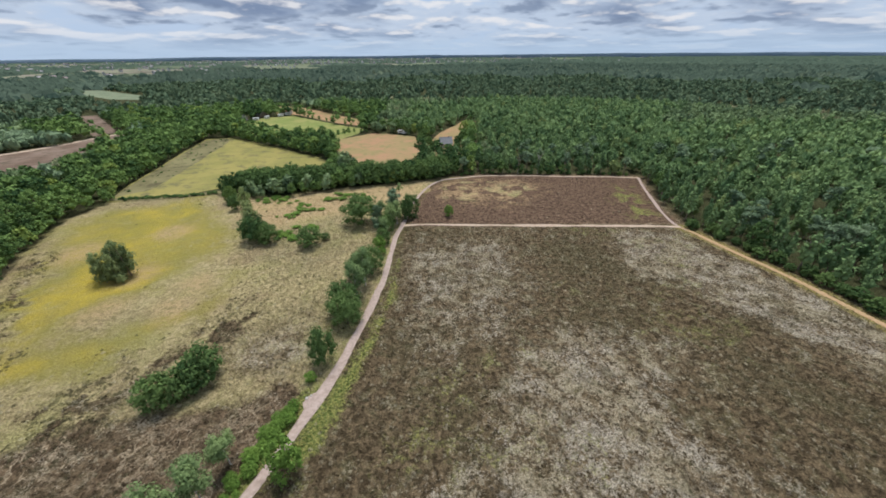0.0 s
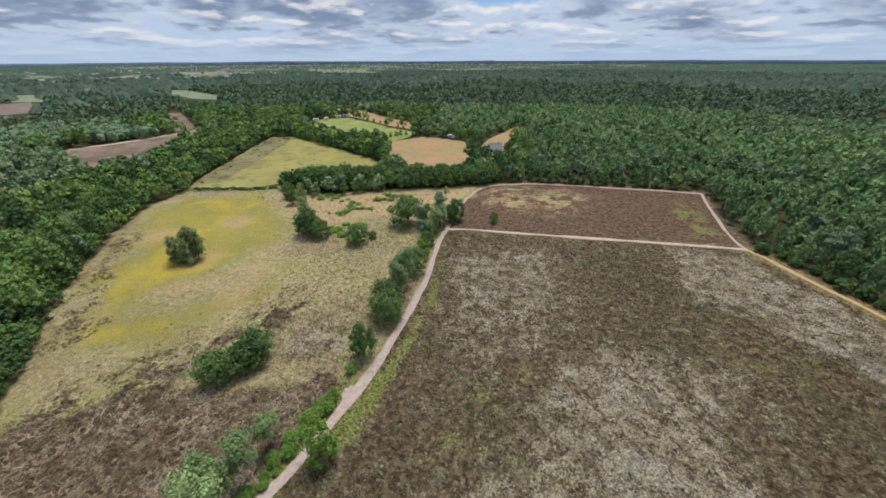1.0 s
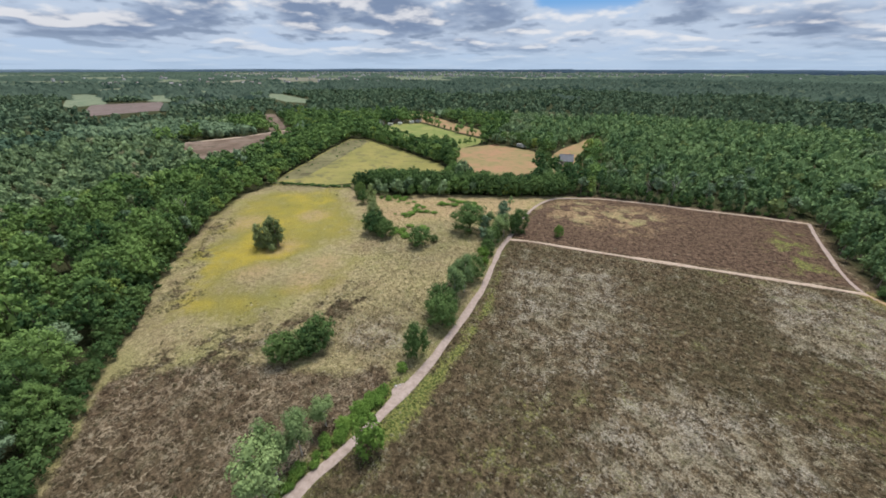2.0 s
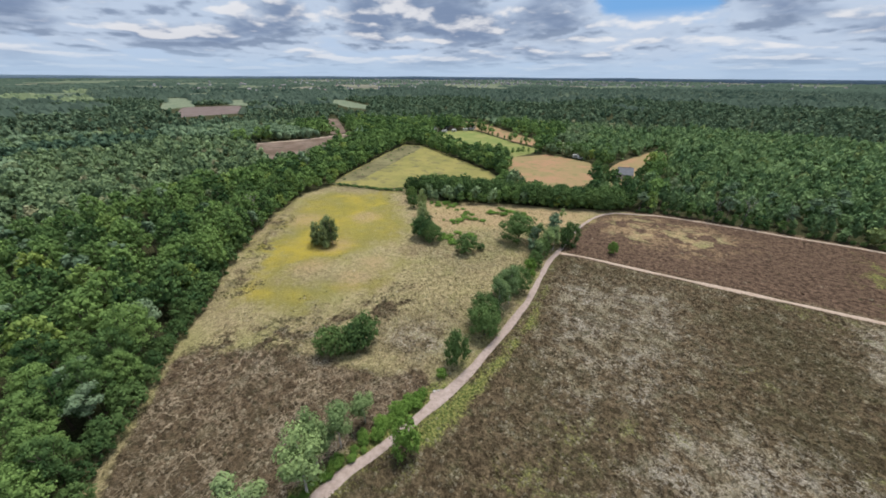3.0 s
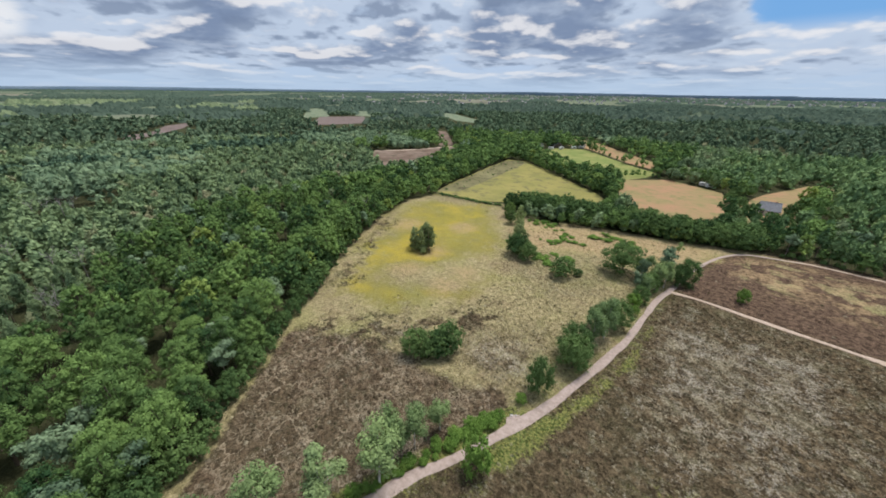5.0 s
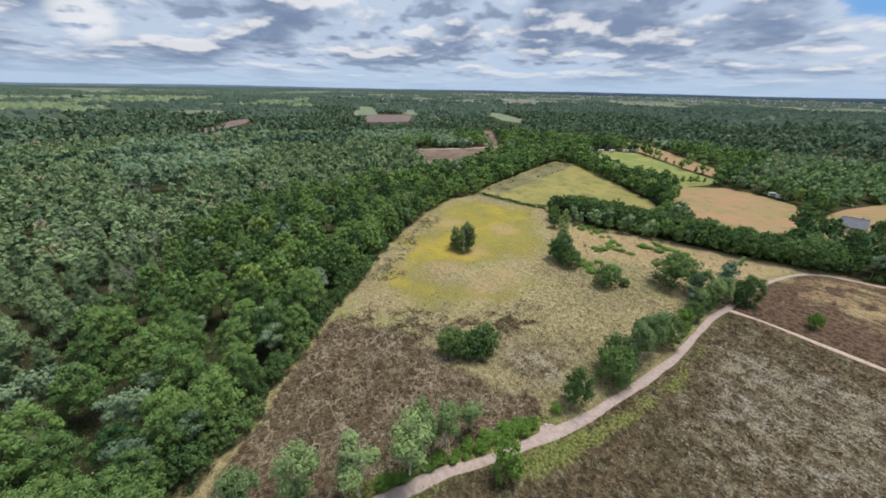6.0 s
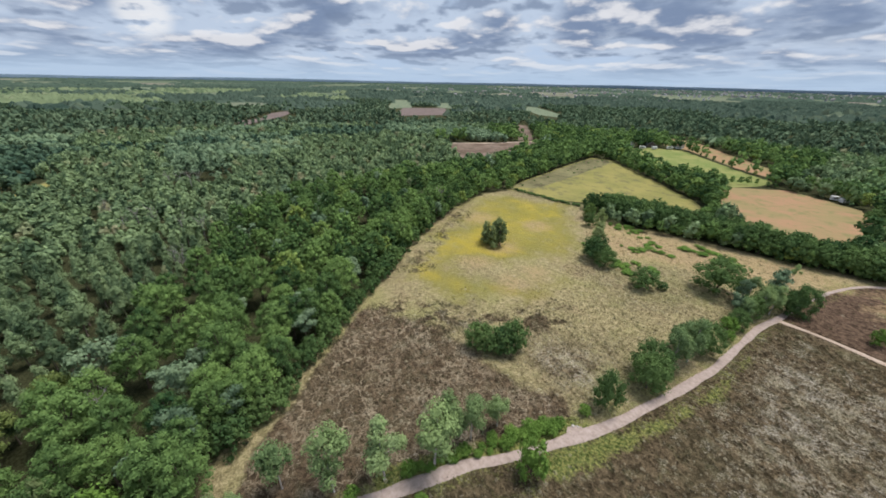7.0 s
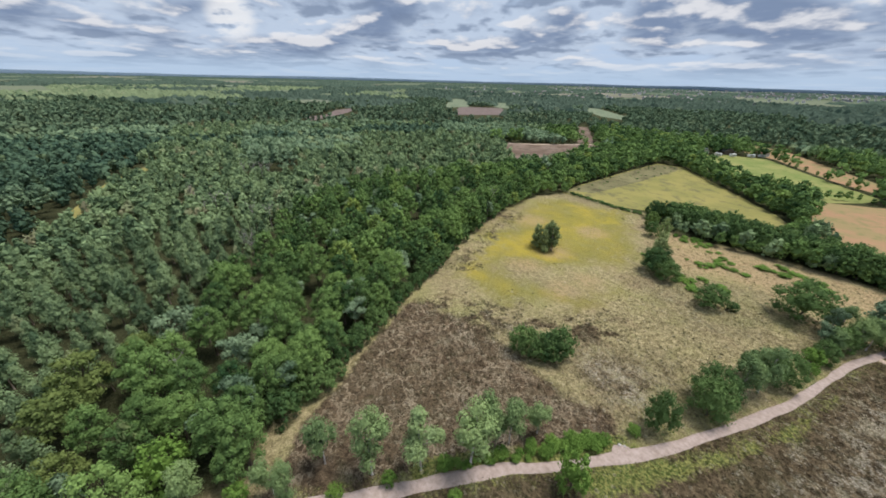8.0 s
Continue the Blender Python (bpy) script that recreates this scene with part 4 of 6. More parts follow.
# single trees and bushes on the heath
SINGLES = [
    ("pine_clump_tree", -96.5, 82.0, 0.80, 0, 1.15, ""), ("pine_clump_tree", -92.6, 83.0, 0.96, 1, 1.1, ""), ("pine_clump_tree", -94.4, 80.2, 0.74, 2, 1.2, ""), ("pine_clump_tree", -90.2, 83.5, 0.9, 3, 1.1, ""), ("pine_clump_tree", -91.4, 80.6, 0.82, 1, 1.0, ""), ("pine_clump_tree", -94.4, 85.5, 0.86, 2, 1.1, ""),
    ("bush", -51.6, 41.0, 1.34, 0, 0.84, "low rounded oak bush on brown heather"), ("bush", -49.2, 43.0, 1.24, 1, 0.88, "low spreading oak bush on brown heather"), ("bush", -46.6, 47.0, 1.5, 2, 0.84, "taller rounded oak bush on brown heather"), ("bush", -47.8, 45.0, 1.2, 3, 0.86, "low oak bush between two taller ones on heather"),
    ("field_oak_tree", -64.0, 104.5, 0.98, 0, 1.05, ""), ("field_oak_tree", -59.0, 103.0, 0.84, 1, 1.05, ""), ("pine_clump_tree", -66.0, 108.0, 1.2, 1, 1.0, "tall dark pine among oaks on the heath"), ("pine_clump_tree", -73.6, 120.4, 1.12, 2, 1.0, "tall dark pine in a row of oaks"), ("field_oak_tree", -84.6, 131.4, 0.74, 3, 0.95, ""), ("field_oak_tree", -90.8, 139.4, 0.76, 4, 0.9, ""), ("pine_clump_tree", -69.5, 112.0, 0.8, 0, 1.1, ""),
    ("bush", -44.6, 100.4, 1.3, 3, 1.05, "round dark bush on pale grass"), ("bush", -40.5, 104.5, 0.5, 1, 1.1, "small dark bush on pale grass"),
    ("field_oak_tree", -31.0, 117.4, 1.22, 5, 1.2, "rounded oak beside the path junction"), ("pine_tree", -24.0, 113.6, 0.8, 0, 0.8, ""), ("field_oak_tree", -19.4, 118.8, 0.84, 1, 0.8, "leafy oak at the path junction"), ("pine_tree", -19.6, 122.6, 1.0, 3, 1.05, "dark umbrella pine at the path junction"), ("field_oak_tree", -15.4, 121.0, 0.8, 3, 0.85, ""), ("birch_tree", -23.4, 116.6, 0.86, 1, 0.85, ""),
    ("leafy_bush", 1.4, 123.4, 0.86, 2, 0.8, "small bright green young tree on the upper heath"), ("birch_tree", -20.2, 147.5, 0.5, 4, 1.0, ""),
    ("birch_tree", -17.8, 116.8, 0.88, 4, 0.95, ""), ("field_oak_tree", -13.4, 123.4, 1.02, 2, 0.82, "leafy oak at the path junction"), ("birch_tree", -19.8, 115.6, 0.95, 3, 0.95, ""), ("birch_tree", -19.2, 112.0, 0.8, 0, 0.95, ""), ("field_oak_tree", -20.8, 109.6, 0.8, 3, 0.9, ""), ("birch_tree", -21.0, 104.8, 0.72, 2, 1.0, ""), ("field_oak_tree", -20.6, 101.4, 0.7, 1, 0.9, ""), ("pine_tree", -22.9, 106.0, 0.78, 2, 1.0, ""), ("leafy_bush", -21.4, 98.6, 0.8, 2, 1.0, "rounded green bush beside the path"), ("leafy_bush", -19.8, 94.6, 0.5, 1, 0.9, "small round bush at the path edge"), ("field_oak_tree", -21.5, 84.5, 0.92, 5, 0.9, ""), ("birch_tree", -22.0, 78.0, 0.98, 0, 1.0, ""), ("field_oak_tree", -25.0, 81.0, 0.86, 1, 0.8, ""),
    ("birch_tree", -22.9, 72.0, 1.0, 1, 1.0, ""), ("field_oak_tree", -24.8, 67.0, 0.94, 0, 0.92, ""), ("field_oak_tree", -23.2, 62.6, 0.96, 2, 0.9, ""),
    ("bush", -25.2, 50.8, 1.7, 3, 0.54, "dense dark small tree beside the path"), ("leafy_bush", -26.4, 46.2, 0.44, 2, 0.95, "small green bush at the path edge"),
    ("leafy_bush", -24.1, 29.2, 1.45, 0, 0.66, "bright green young oak bush at the path edge"),
    ("birch_tree", -33.8, 17.2, 1.16, 0, 1.04, ""), ("birch_tree", -35.2, 20.8, 1.12, 1, 0.8, ""), ("birch_tree", -34.2, 25.0, 0.92, 2, 0.92, ""), ("birch_tree", -33.6, 30.6, 0.78, 3, 0.95, ""),
    ("birch_tree", -36.4, 9.6, 1.14, 4, 1.02, ""), ("birch_tree", -39.0, 2.4, 1.14, 0, 0.95, ""), ("birch_tree", -43.8, -4.0, 0.92, 2, 0.9, ""), ("birch_tree", -42.4, -11.6, 0.82, 3, 0.85, ""), ("birch_tree", -39.6, -9.6, 0.8, 1, 0.8, ""),
    ("leafy_bush", -43.4, -16.4, 0.62, 1, 1.0, "low yellow-green bush beside the trail"),
]
# the mixed edge of the oak wood at the trail's end
CORNER = [
    ("birch_tree", -44.8, -22.0, 0.86, 2, 0.95, "pale green birch at the end of the trail"), ("leafy_bush", -50.2, -25.4, 1.6, 0, 0.86, "bright yellow-green young oak at the wood edge"), ("pine_tree", -48.8, -34.6, 0.8, 1, 0.8, ""),
    ("olive_oak_tree", -54.0, -37.9, 0.88, 2, 0.85, ""), ("pine_clump_tree", -54.3, -29.4, 0.98, 2, 0.62, "narrow blue-green pine among the oaks"), ("pine_tree", -54.6, -20.6, 0.86, 2, 0.95, ""),
    ("pine_tree", -57.9, -14.9, 0.9, 3, 1.0, ""), ("pine_tree", -68.1, -14.2, 1.0, 0, 1.0, ""), ("pine_tree", -59.4, -8.2, 0.78, 1, 0.9, ""), ("pine_tree", -73.4, -11.6, 1.02, 2, 0.85, ""),
    ("oak_tree", -59.5, -29.4, 0.80, 0, 1.0, ""), ("oak_tree", -57.6, -24.3, 0.86, 1, 1.0, ""), ("oak_tree", -52.4, -18.8, 0.78, 2, 1.0, ""), ("oak_tree", -54.4, -30.0, 0.84, 3, 1.0, ""), ("oak_tree", -57.6, -14.8, 0.76, 4, 1.0, ""), ("oak_tree", -63.9, -23.4, 0.90, 5, 1.0, ""), ("oak_tree", -46.5, -16.6, 0.70, 6, 1.0, ""),
    ("olive_oak_tree", -72.2, -40.4, 1.08, 0, 0.95, ""), ("olive_oak_tree", -65.6, -42.0, 1.05, 1, 1.0, ""), ("olive_oak_tree", -79.6, -33.8, 0.92, 2, 0.85, ""),
]
SINGLES += CORNER + [
    ("pine_tree", 97.5, 102.0, 0.95, 0, 1.0, "umbrella pine with a bare pale trunk by the track"), ("pine_tree", 101.5, 102.0, 1.0, 1, 0.9, "umbrella pine with a bare pale trunk by the track"),
    ("pine_tree", 115.5, 97.0, 1.05, 2, 1.0, "umbrella pine with a bare pale trunk by the track"), ("pine_tree", 113.5, 90.5, 1.0, 3, 1.05, "umbrella pine with a bare pale trunk by the track"), ("pine_tree", 118.0, 89.0, 1.0, 0, 1.1, "umbrella pine with a bare pale trunk by the track"),
    ("leafy_bush", -36.6, 4.4, 0.45, 0, 1.0, "low green bush beside the path"), ("leafy_bush", -38.2, -3.4, 0.4, 1, 1.1, "low green bush beside the path"),
    ("leafy_bush", -29.9, 34.8, 0.42, 3, 1.3, "low bright green bush along the path"), ("leafy_bush", -28.9, 37.6, 0.38, 0, 1.3, "low bright green bush along the path"), ("leafy_bush", -31.0, 31.6, 0.34, 1, 1.3, "low bright green bush along the path"), ("leafy_bush", -32.2, 28.2, 0.30, 2, 1.3, "low bright green bush along the path"),
    ("leafy_bush", -35.4, 13.4, 0.38, 1, 1.2, "low green bush under the birches"), ("leafy_bush", -33.0, 22.6, 0.34, 2, 1.4, "low green bush under the birches"), ("leafy_bush", -30.4, 12.6, 0.3, 2, 1.3, "low green bush at the path edge"),
]
for i, (name, x, y, s, which, wide, label) in enumerate(SINGLES):
    plant(name, x, y, s, rng.uniform(0, 6.28), which, label, wide, "", "bush" if "bush" in name else "tree", 175)


# woods
OAK_BAND = [(-40, -42), (-45, -12), (-60, 0), (-82, 23), (-107, 54), (-131, 91), (-148, 125), (-150, 168), (-160, 206), (-178, 255), (-205, 250), (-198, 190), (-191, 125), (-192, 84), (-186, 50), (-172, 24), (-147, 0), (-119, -12), (-104, -22), (-89, -28), (-76, -31), (-63, -36), (-51, -41)]
TREE_BELT = [(-101, 149), (-94, 151), (-88, 152), (-80, 152), (-72, 152), (-64, 154), (-56, 157), (-44, 160.5), (-28, 161), (-16, 165), (-5, 168.5), (4, 175), (4, 186), (-30, 182), (-60, 172), (-85, 162), (-104, 162)]
HEDGES = [(glide([(-168, 279), (-140, 259), (-113, 241), (-95, 229), (-80, 217)], 4.0), 0.56), (glide([(-80, 217), (-74, 222), (-70, 212), (-64, 205)], 3.5), 0.78), (glide([(-98, 262), (-84, 270), (-70, 283), (-50, 291)], 4.5), 0.45),
          (glide([(-172, 394), (-152, 382), (-98, 331), (-72, 311)], 9.0), 0.42), (glide([(-64, 300), (-50, 296), (-30, 282), (-12, 268)], 7.0), 1.0)]


FAR_FIELDS = [PURPLE_HEATH, FAR_STRIP, FAR_MEADOW, FAR_GREEN, FAR_GRASS, FAR_PALE]


def farm_plots():
    """Fields among the far woods: middle, turn, half length, half width."""
    r, out = np.random.default_rng(8), []
    while len(out) < 78:
        dist, bear = r.uniform(800, 4500), r.uniform(-118, 60)
        if bear > 2 and (dist < 2600 or r.uniform() < 0.6):
            continue
        if bear < -85 and dist < 1300:
            continue
        out.append((dist * math.sin(radians(bear)), dist * math.cos(radians(bear)), radians(90 - bear) + r.uniform(-0.5, 0.5), min(420, dist * r.uniform(0.07, 0.14)), dist * r.uniform(0.025, 0.07)))
    return out


FARM_PLOTS = farm_plots()


def clear_land(x, y, margin):
    d = signed(HEATH, x, y)
    for poly in FIELDS:
        d = np.maximum(d, signed(poly, x, y))
    for poly in FAR_FIELDS:
        d = np.maximum(d, signed([(0.86 * a, 0.86 * b) for a, b in poly], x, y))
    for cx, cy, turn, lx, ly in FARM_PLOTS:
        far = np.hypot(x - cx, y - cy) < lx + ly
        u, v = (x - cx) * math.cos(turn) + (y - cy) * math.sin(turn), (y - cy) * math.cos(turn) - (x - cx) * math.sin(turn)
        d = np.where(far & (np.abs(u) < lx) & (np.abs(v) < ly), np.maximum(d, 5.0), d)
    return d < -margin


def scatter(lo, hi, step, seed, angle=(-124, 62), loose=0.48):
    """Wooded places in the fan the camera sees, between two distances from below it."""
    r = np.random.default_rng(seed)
    n = int(2 * hi / step)
    gx, gy = np.meshgrid(np.arange(n) * step - hi, np.arange(n) * step - hi)
    gx = gx + (np.arange(n) % 2)[:, None] * step / 2
    x = gx.ravel() + r.uniform(-loose, loose, n * n) * step
    y = gy.ravel() + r.uniform(-loose, loose, n * n) * step
    dist, bear = np.hypot(x, y), np.degrees(np.arctan2(x, y))
    ok = (dist >= lo) & (dist < hi) & (bear > angle[0]) & (bear < angle[1])
    x, y = x[ok], y[ok]
    ok = clear_land(x, y, min(1.2, step * 0.15))
    return x[ok], y[ok]


def wood_kind(x, y):
    """0 oak, 1 pale pine of the east, 2 mixed young wood, 3 grey pine, 4 fir."""
    kind = np.full(x.shape, 1)
    kind = np.where((x < -35) & (y < 420), 2, kind)
    kind = np.where((x < -150) & (y > -20) & (fbm(x, y, 120, 41) > 0.46), 3, kind)
    kind = np.where((x < -140) & (y < -85), np.where((x > -420) & (fbm(x, y, 40, 47) > 0.30), 4, 3), kind)
    kind = np.where((y > 290) & (x > -120) & (fbm(x, y, 150, 61) > 0.62), 2, kind)
    kind = np.where((x < -360) & (fbm(x, y, 90, 43) > 0.60), 4, kind)
    kind = np.where((signed(OAK_BAND, x, y) > 0) | (signed(TREE_BELT, x, y) > 0), 0, kind)
    kind = np.where((kind == 0) & (x < -40) & (y < 150) & (lattice(np.floor(x * 3), np.floor(y * 3), 5) > 0.91), 3, kind)
    kind = np.where((x > -30) & (x < 22) & (y > 165) & (y < 290) & (fbm(x, y, 25, 17) > 0.44) & (kind == 1), 0, kind)
    kind = np.where((x > 80) & (y < 130) & (fbm(x, y, 16, 19) > 0.70), 3, kind)
    kind = np.where((x > 8) & (y > 172) & (y < 200) & (kind == 1) & (lattice(np.floor(x * 4), np.floor(y * 4), 7) > 0.82), 3, kind)
    kind = np.where((y > 200) & (x > -330) & (x < -60) & (y < 420) & (kind == 2), 0, kind)
    return kind


KINDS = ["oak_tree", "young_pine_tree", "mixed_tree", "pine_tree", "fir_tree"]
SHAPES = ["oak", "spire", "young", "pine", "fir"]
LEAVES = [OAK_LEAF, LIGHT_PINE_LEAF, MIXED_LEAF, PINE_LEAF, FIR_LEAF]
SIZES = [(12.2, 8.8), (12.5, 7.4), (11.0, 6.0), (12.5, 8.0), (17.0, 7.0)]
WOOD_NAMES = ["oak_wood", "pale_pine_wood", "mixed_wood", "grey_pine_wood", "fir_wood"]
NAMES_TEXT = ["dense dark green oak wood", "dense yellow-green pine wood", "olive green mixed young wood", "grey-green pine wood", "dark conical fir plantation"]
left_over = {i: [] for i in range(5)}

# the nearest trees of the woods, one by one
x, y = scatter(40, 205, 6.1, 21, (-142, 66), 0.36)
kind = wood_kind(x, y)
x2, y2 = scatter(40, 240, 4.7, 28, (-142, 66))
k2 = wood_kind(x2, y2)
thin = (k2 == 2) | ((k2 == 1) & (lattice(np.floor(x2 * 5), np.floor(y2 * 5), 3) > 0.3))
x, y = np.concatenate([x[(kind != 2) & (kind != 1)], x2[thin]]), np.concatenate([y[(kind != 2) & (kind != 1)], y2[thin]])
kind = wood_kind(x, y)
order = np.argsort(np.hypot(x, y))
count = {i: 0 for i in range(5)}
near_spots = []
for i in order:
    c = int(kind[i])
    if x[i] < 0 and y[i] > 135 and (signed(TREE_BELT, x[i], y[i]) > -2 or (-122 < x[i] < -90 and y[i] < 172)):
        continue
    s = rng.uniform(0.70, 1.08) if c not in (1, 2) else rng.uniform(0.62, 1.05)
    if c == 2 and x[i] > -150 and float(signed(OAK_BAND, x[i:i + 1], y[i:i + 1])[0]) > -3.2:
        continue
    if min(math.hypot(x[i] - q[1], y[i] - q[2]) for q in CORNER) < 3.2:
        continue
    if c == 0 and x[i] < -40:
        s = rng.uniform(0.80, 1.16)
        if min((math.hypot(x[i] - u, y[i] - v) for u, v in near_spots), default=9.0) < 5.0:
            continue
    if c == 4 or count[c] >= 290 or np.hypot(x[i], y[i]) > 190:
        left_over[c].append((x[i], y[i], s))
        continue
    count[c] += 1
    if signed(TREE_BELT, x[i], y[i]) > -1:
        s = rng.uniform(1.0, 1.25)
    near_spots.append((x[i], y[i]))
    plant(KINDS[c], x[i], y[i], s, rng.uniform(0, 6.28), int(rng.integers(0, 9)), group="trees of the " + WOOD_NAMES[c].replace("_", " "))
# the tree belt between the heath and the meadows
BELT_LINE = glide([(-98.5, 148.8), (-94.7, 150.4), (-87.9, 151.2), (-80.7, 151.2), (-72.2, 151.6), (-64.4, 153.4), (-56.8, 156), (-50, 159), (-41.2, 160), (-28.2, 160.5), (-16.1, 164.4), (-4.9, 168), (1.5, 172)], 1.0)
for rank, (back, gap) in enumerate(((2.6, 4), (7.2, 5), (11.6, 6))):
    for i in range(0, len(BELT_LINE) - 2, gap):
        p = BELT_LINE[i]
        if rank and (p[0] < -97 or p[0] > 0):
            continue
        plant("field_oak_tree", p[0] + rng.uniform(-0.9, 0.9), p[1] + back + rng.uniform(-0.9, 0.9), rng.uniform(0.92, 1.1), rng.uniform(0, 6.28), i, "full green oak in a dense tree belt", rng.uniform(0.85, 1.0), "trees of the belt by the meadow")
# the front ranks along the edges of the heath
RANKS = [(HEATH[1:12], (-3.3, -2.6), ("oak_tree", "oak_tree", "oak_tree", "pine_tree"), 0.75, 1.0), (HEATH[1:12], (-6.6, -5.4), ("oak_tree",), 0.75, 1.05), ([p for p in EAST_LINE[::6] if p[1] > 25], (6.4, 0.5), ("young_pine_tree", "oak_tree", "pine_tree"), 0.6, 0.95), (NORTH_LINE[::6], (0, 6.0), ("young_pine_tree", "young_pine_tree", "pine_tree"), 0.85, 1.1), (EAST_NORTH[::6], (5.0, 0.5), ("young_pine_tree", "oak_tree"), 0.6, 0.9)]
for edge, shift, names, low, high in RANKS:
    for p in glide(edge, 2.6):
        a, b = p[0] + shift[0] + rng.uniform(-0.9, 0.9), p[1] + shift[1] + rng.uniform(-0.9, 0.9)
        if float(signed(HEATH, np.array([a]), np.array([b]))[0]) > -1.8 or min(math.hypot(a - u, b - v) for u, v in near_spots) < 3.7:
            continue
        near_spots.append((a, b))
        name = names[int(rng.integers(0, len(names)))]
        plant(name, a, b, rng.uniform(low, high), rng.uniform(0, 6.28), int(rng.integers(0, 9)), group="trees along the wood edge")
for edge in (HEATH[2:13], WEST_FIELD[:6], HEATH[15:26], WEST_FIELD[5:12]):
    for p in glide(edge, 3.4):
        a, b, s = p[0] + rng.uniform(-1.0, 1.0) - (1.5 if p[0] < -100 else 0), p[1] + rng.uniform(0.3, 2.2), rng.uniform(0.4, 0.78)
        if -114 < a < -70 and 136 < b < 165:
            continue
        if math.hypot(a, b) < 150:
            plant("bush", a - 1.2, b - 0.4, s * 1.5, rng.uniform(0, 6.28), int(rng.integers(0, 9)), "dense green shrub under the edge of the wood", 1.0, "shrubs along the wood edge", "bush")
        else:
            left_over[0].append((a, b, s))
for line, s in HEDGES:
    for p in line:
        left_over[0].append((p[0] + rng.uniform(-1.5, 1.5), p[1] + rng.uniform(-1.5, 1.5), s * rng.uniform(0.75, 1.2)))


def wood_stuff(name, kind_index, spots, leaves, size, keep, core, label, variants=6, broad=1.0, leaf=None):
    """Many trees joined into one mesh; each takes one of a few crowns, turned, scaled and tinted."""
    if not len(spots):
        return
    r = np.random.default_rng(500 + kind_index + leaves)
    spots = np.array(spots, float)
    h, w = SIZES[kind_index]
    shape = SHAPES[kind_index] if broad == 1 or kind_index != 3 else "young"
    w *= broad
    shapes = [crown_arrays(shape, 3000 + kind_index * 50 + leaves + i, h * r.uniform(0.9, 1.1), w, leaves, size, keep, core) for i in range(variants)]
    pick = r.integers(0, variants, len(spots))
    AV, AF, AT, base = [], [], [], 0
    for i in range(variants):
        sel = spots[pick == i]
        if not len(sel):
            continue
        V, F = shapes[i]
        a = r.uniform(0, 6.283, len(sel))
        s = sel[:, 2]
        ca, sa = np.cos(a)[:, None] * s[:, None], np.sin(a)[:, None] * s[:, None]
        X = V[None, :, 0] * ca - V[None, :, 1] * sa + sel[:, 0, None]
        Y = V[None, :, 0] * sa + V[None, :, 1] * ca + sel[:, 1, None]
        Z = V[None, :, 2] * s[:, None] * r.uniform(0.88, 1.12, (len(sel), 1)) - 0.3
        AV.append(np.stack([X, Y, Z], -1).reshape(-1, 3))
        AF.append((F[None] + (np.arange(len(sel)) * len(V))[:, None, None]).reshape(-1, 4) + base)
        AT.append(np.repeat(r.uniform(0, 1, len(sel)), len(V)))
        base += len(sel) * len(V)
    me = clean_quads(name, np.concatenate(AV), np.concatenate(AF), leaf or LEAVES[kind_index], np.concatenate(AT))
    tagged(new(name, me), label, "wood", kind="stuff")


# the woods behind, by distance
x, y = scatter(205, 275, 6.0, 22)
kind = wood_kind(x, y)
keep = (np.hypot(x, y) > 240) | ((kind != 1) & (kind != 2))
x, y, kind = x[keep], y[keep], kind[keep]
for c in range(5):
    spots = left_over[c] + [(a, b, s) for a, b, s in zip(x[kind == c], y[kind == c], rng.uniform(0.8, 1.15, (kind == c).sum()))]
    wood_stuff(WOOD_NAMES[c], c, spots, 110 if c == 0 else 72, 0.70 if c == 0 else 0.88, 11 if c == 0 else 7, 0.78, NAMES_TEXT[c])
x, y = scatter(275, 480, 7.4, 23)
kind = wood_kind(x, y)
for c in range(5):
    wood_stuff(WOOD_NAMES[c], c, [(a, b, s) for a, b, s in zip(x[kind == c], y[kind == c], rng.uniform(0.85, 1.2, (kind == c).sum()))], 36 if c < 3 else 20, 1.1 if c < 3 else 1.5, 6 if c < 3 else 3, 0.74 if c < 3 else 0.9, NAMES_TEXT[c] + " farther off", 6, 1.18)
x, y = scatter(480, 1150, 11.3, 24)
keep = np.hypot(x, y) + (fbm(x, y, 180, 35) - 0.5) * 800 < 900
x, y = x[keep], y[keep]
kind = wood_kind(x, y)
for c in range(5):
    wood_stuff(WOOD_NAMES[c], c, [(a, b, s) for a, b, s in zip(x[kind == c], y[kind == c], rng.uniform(1.0, 1.4, (kind == c).sum()))], 10, 2.0, 2, 0.78, NAMES_TEXT[c] + " in the distance", 8, 1.15, MID_HAZE_LEAF)


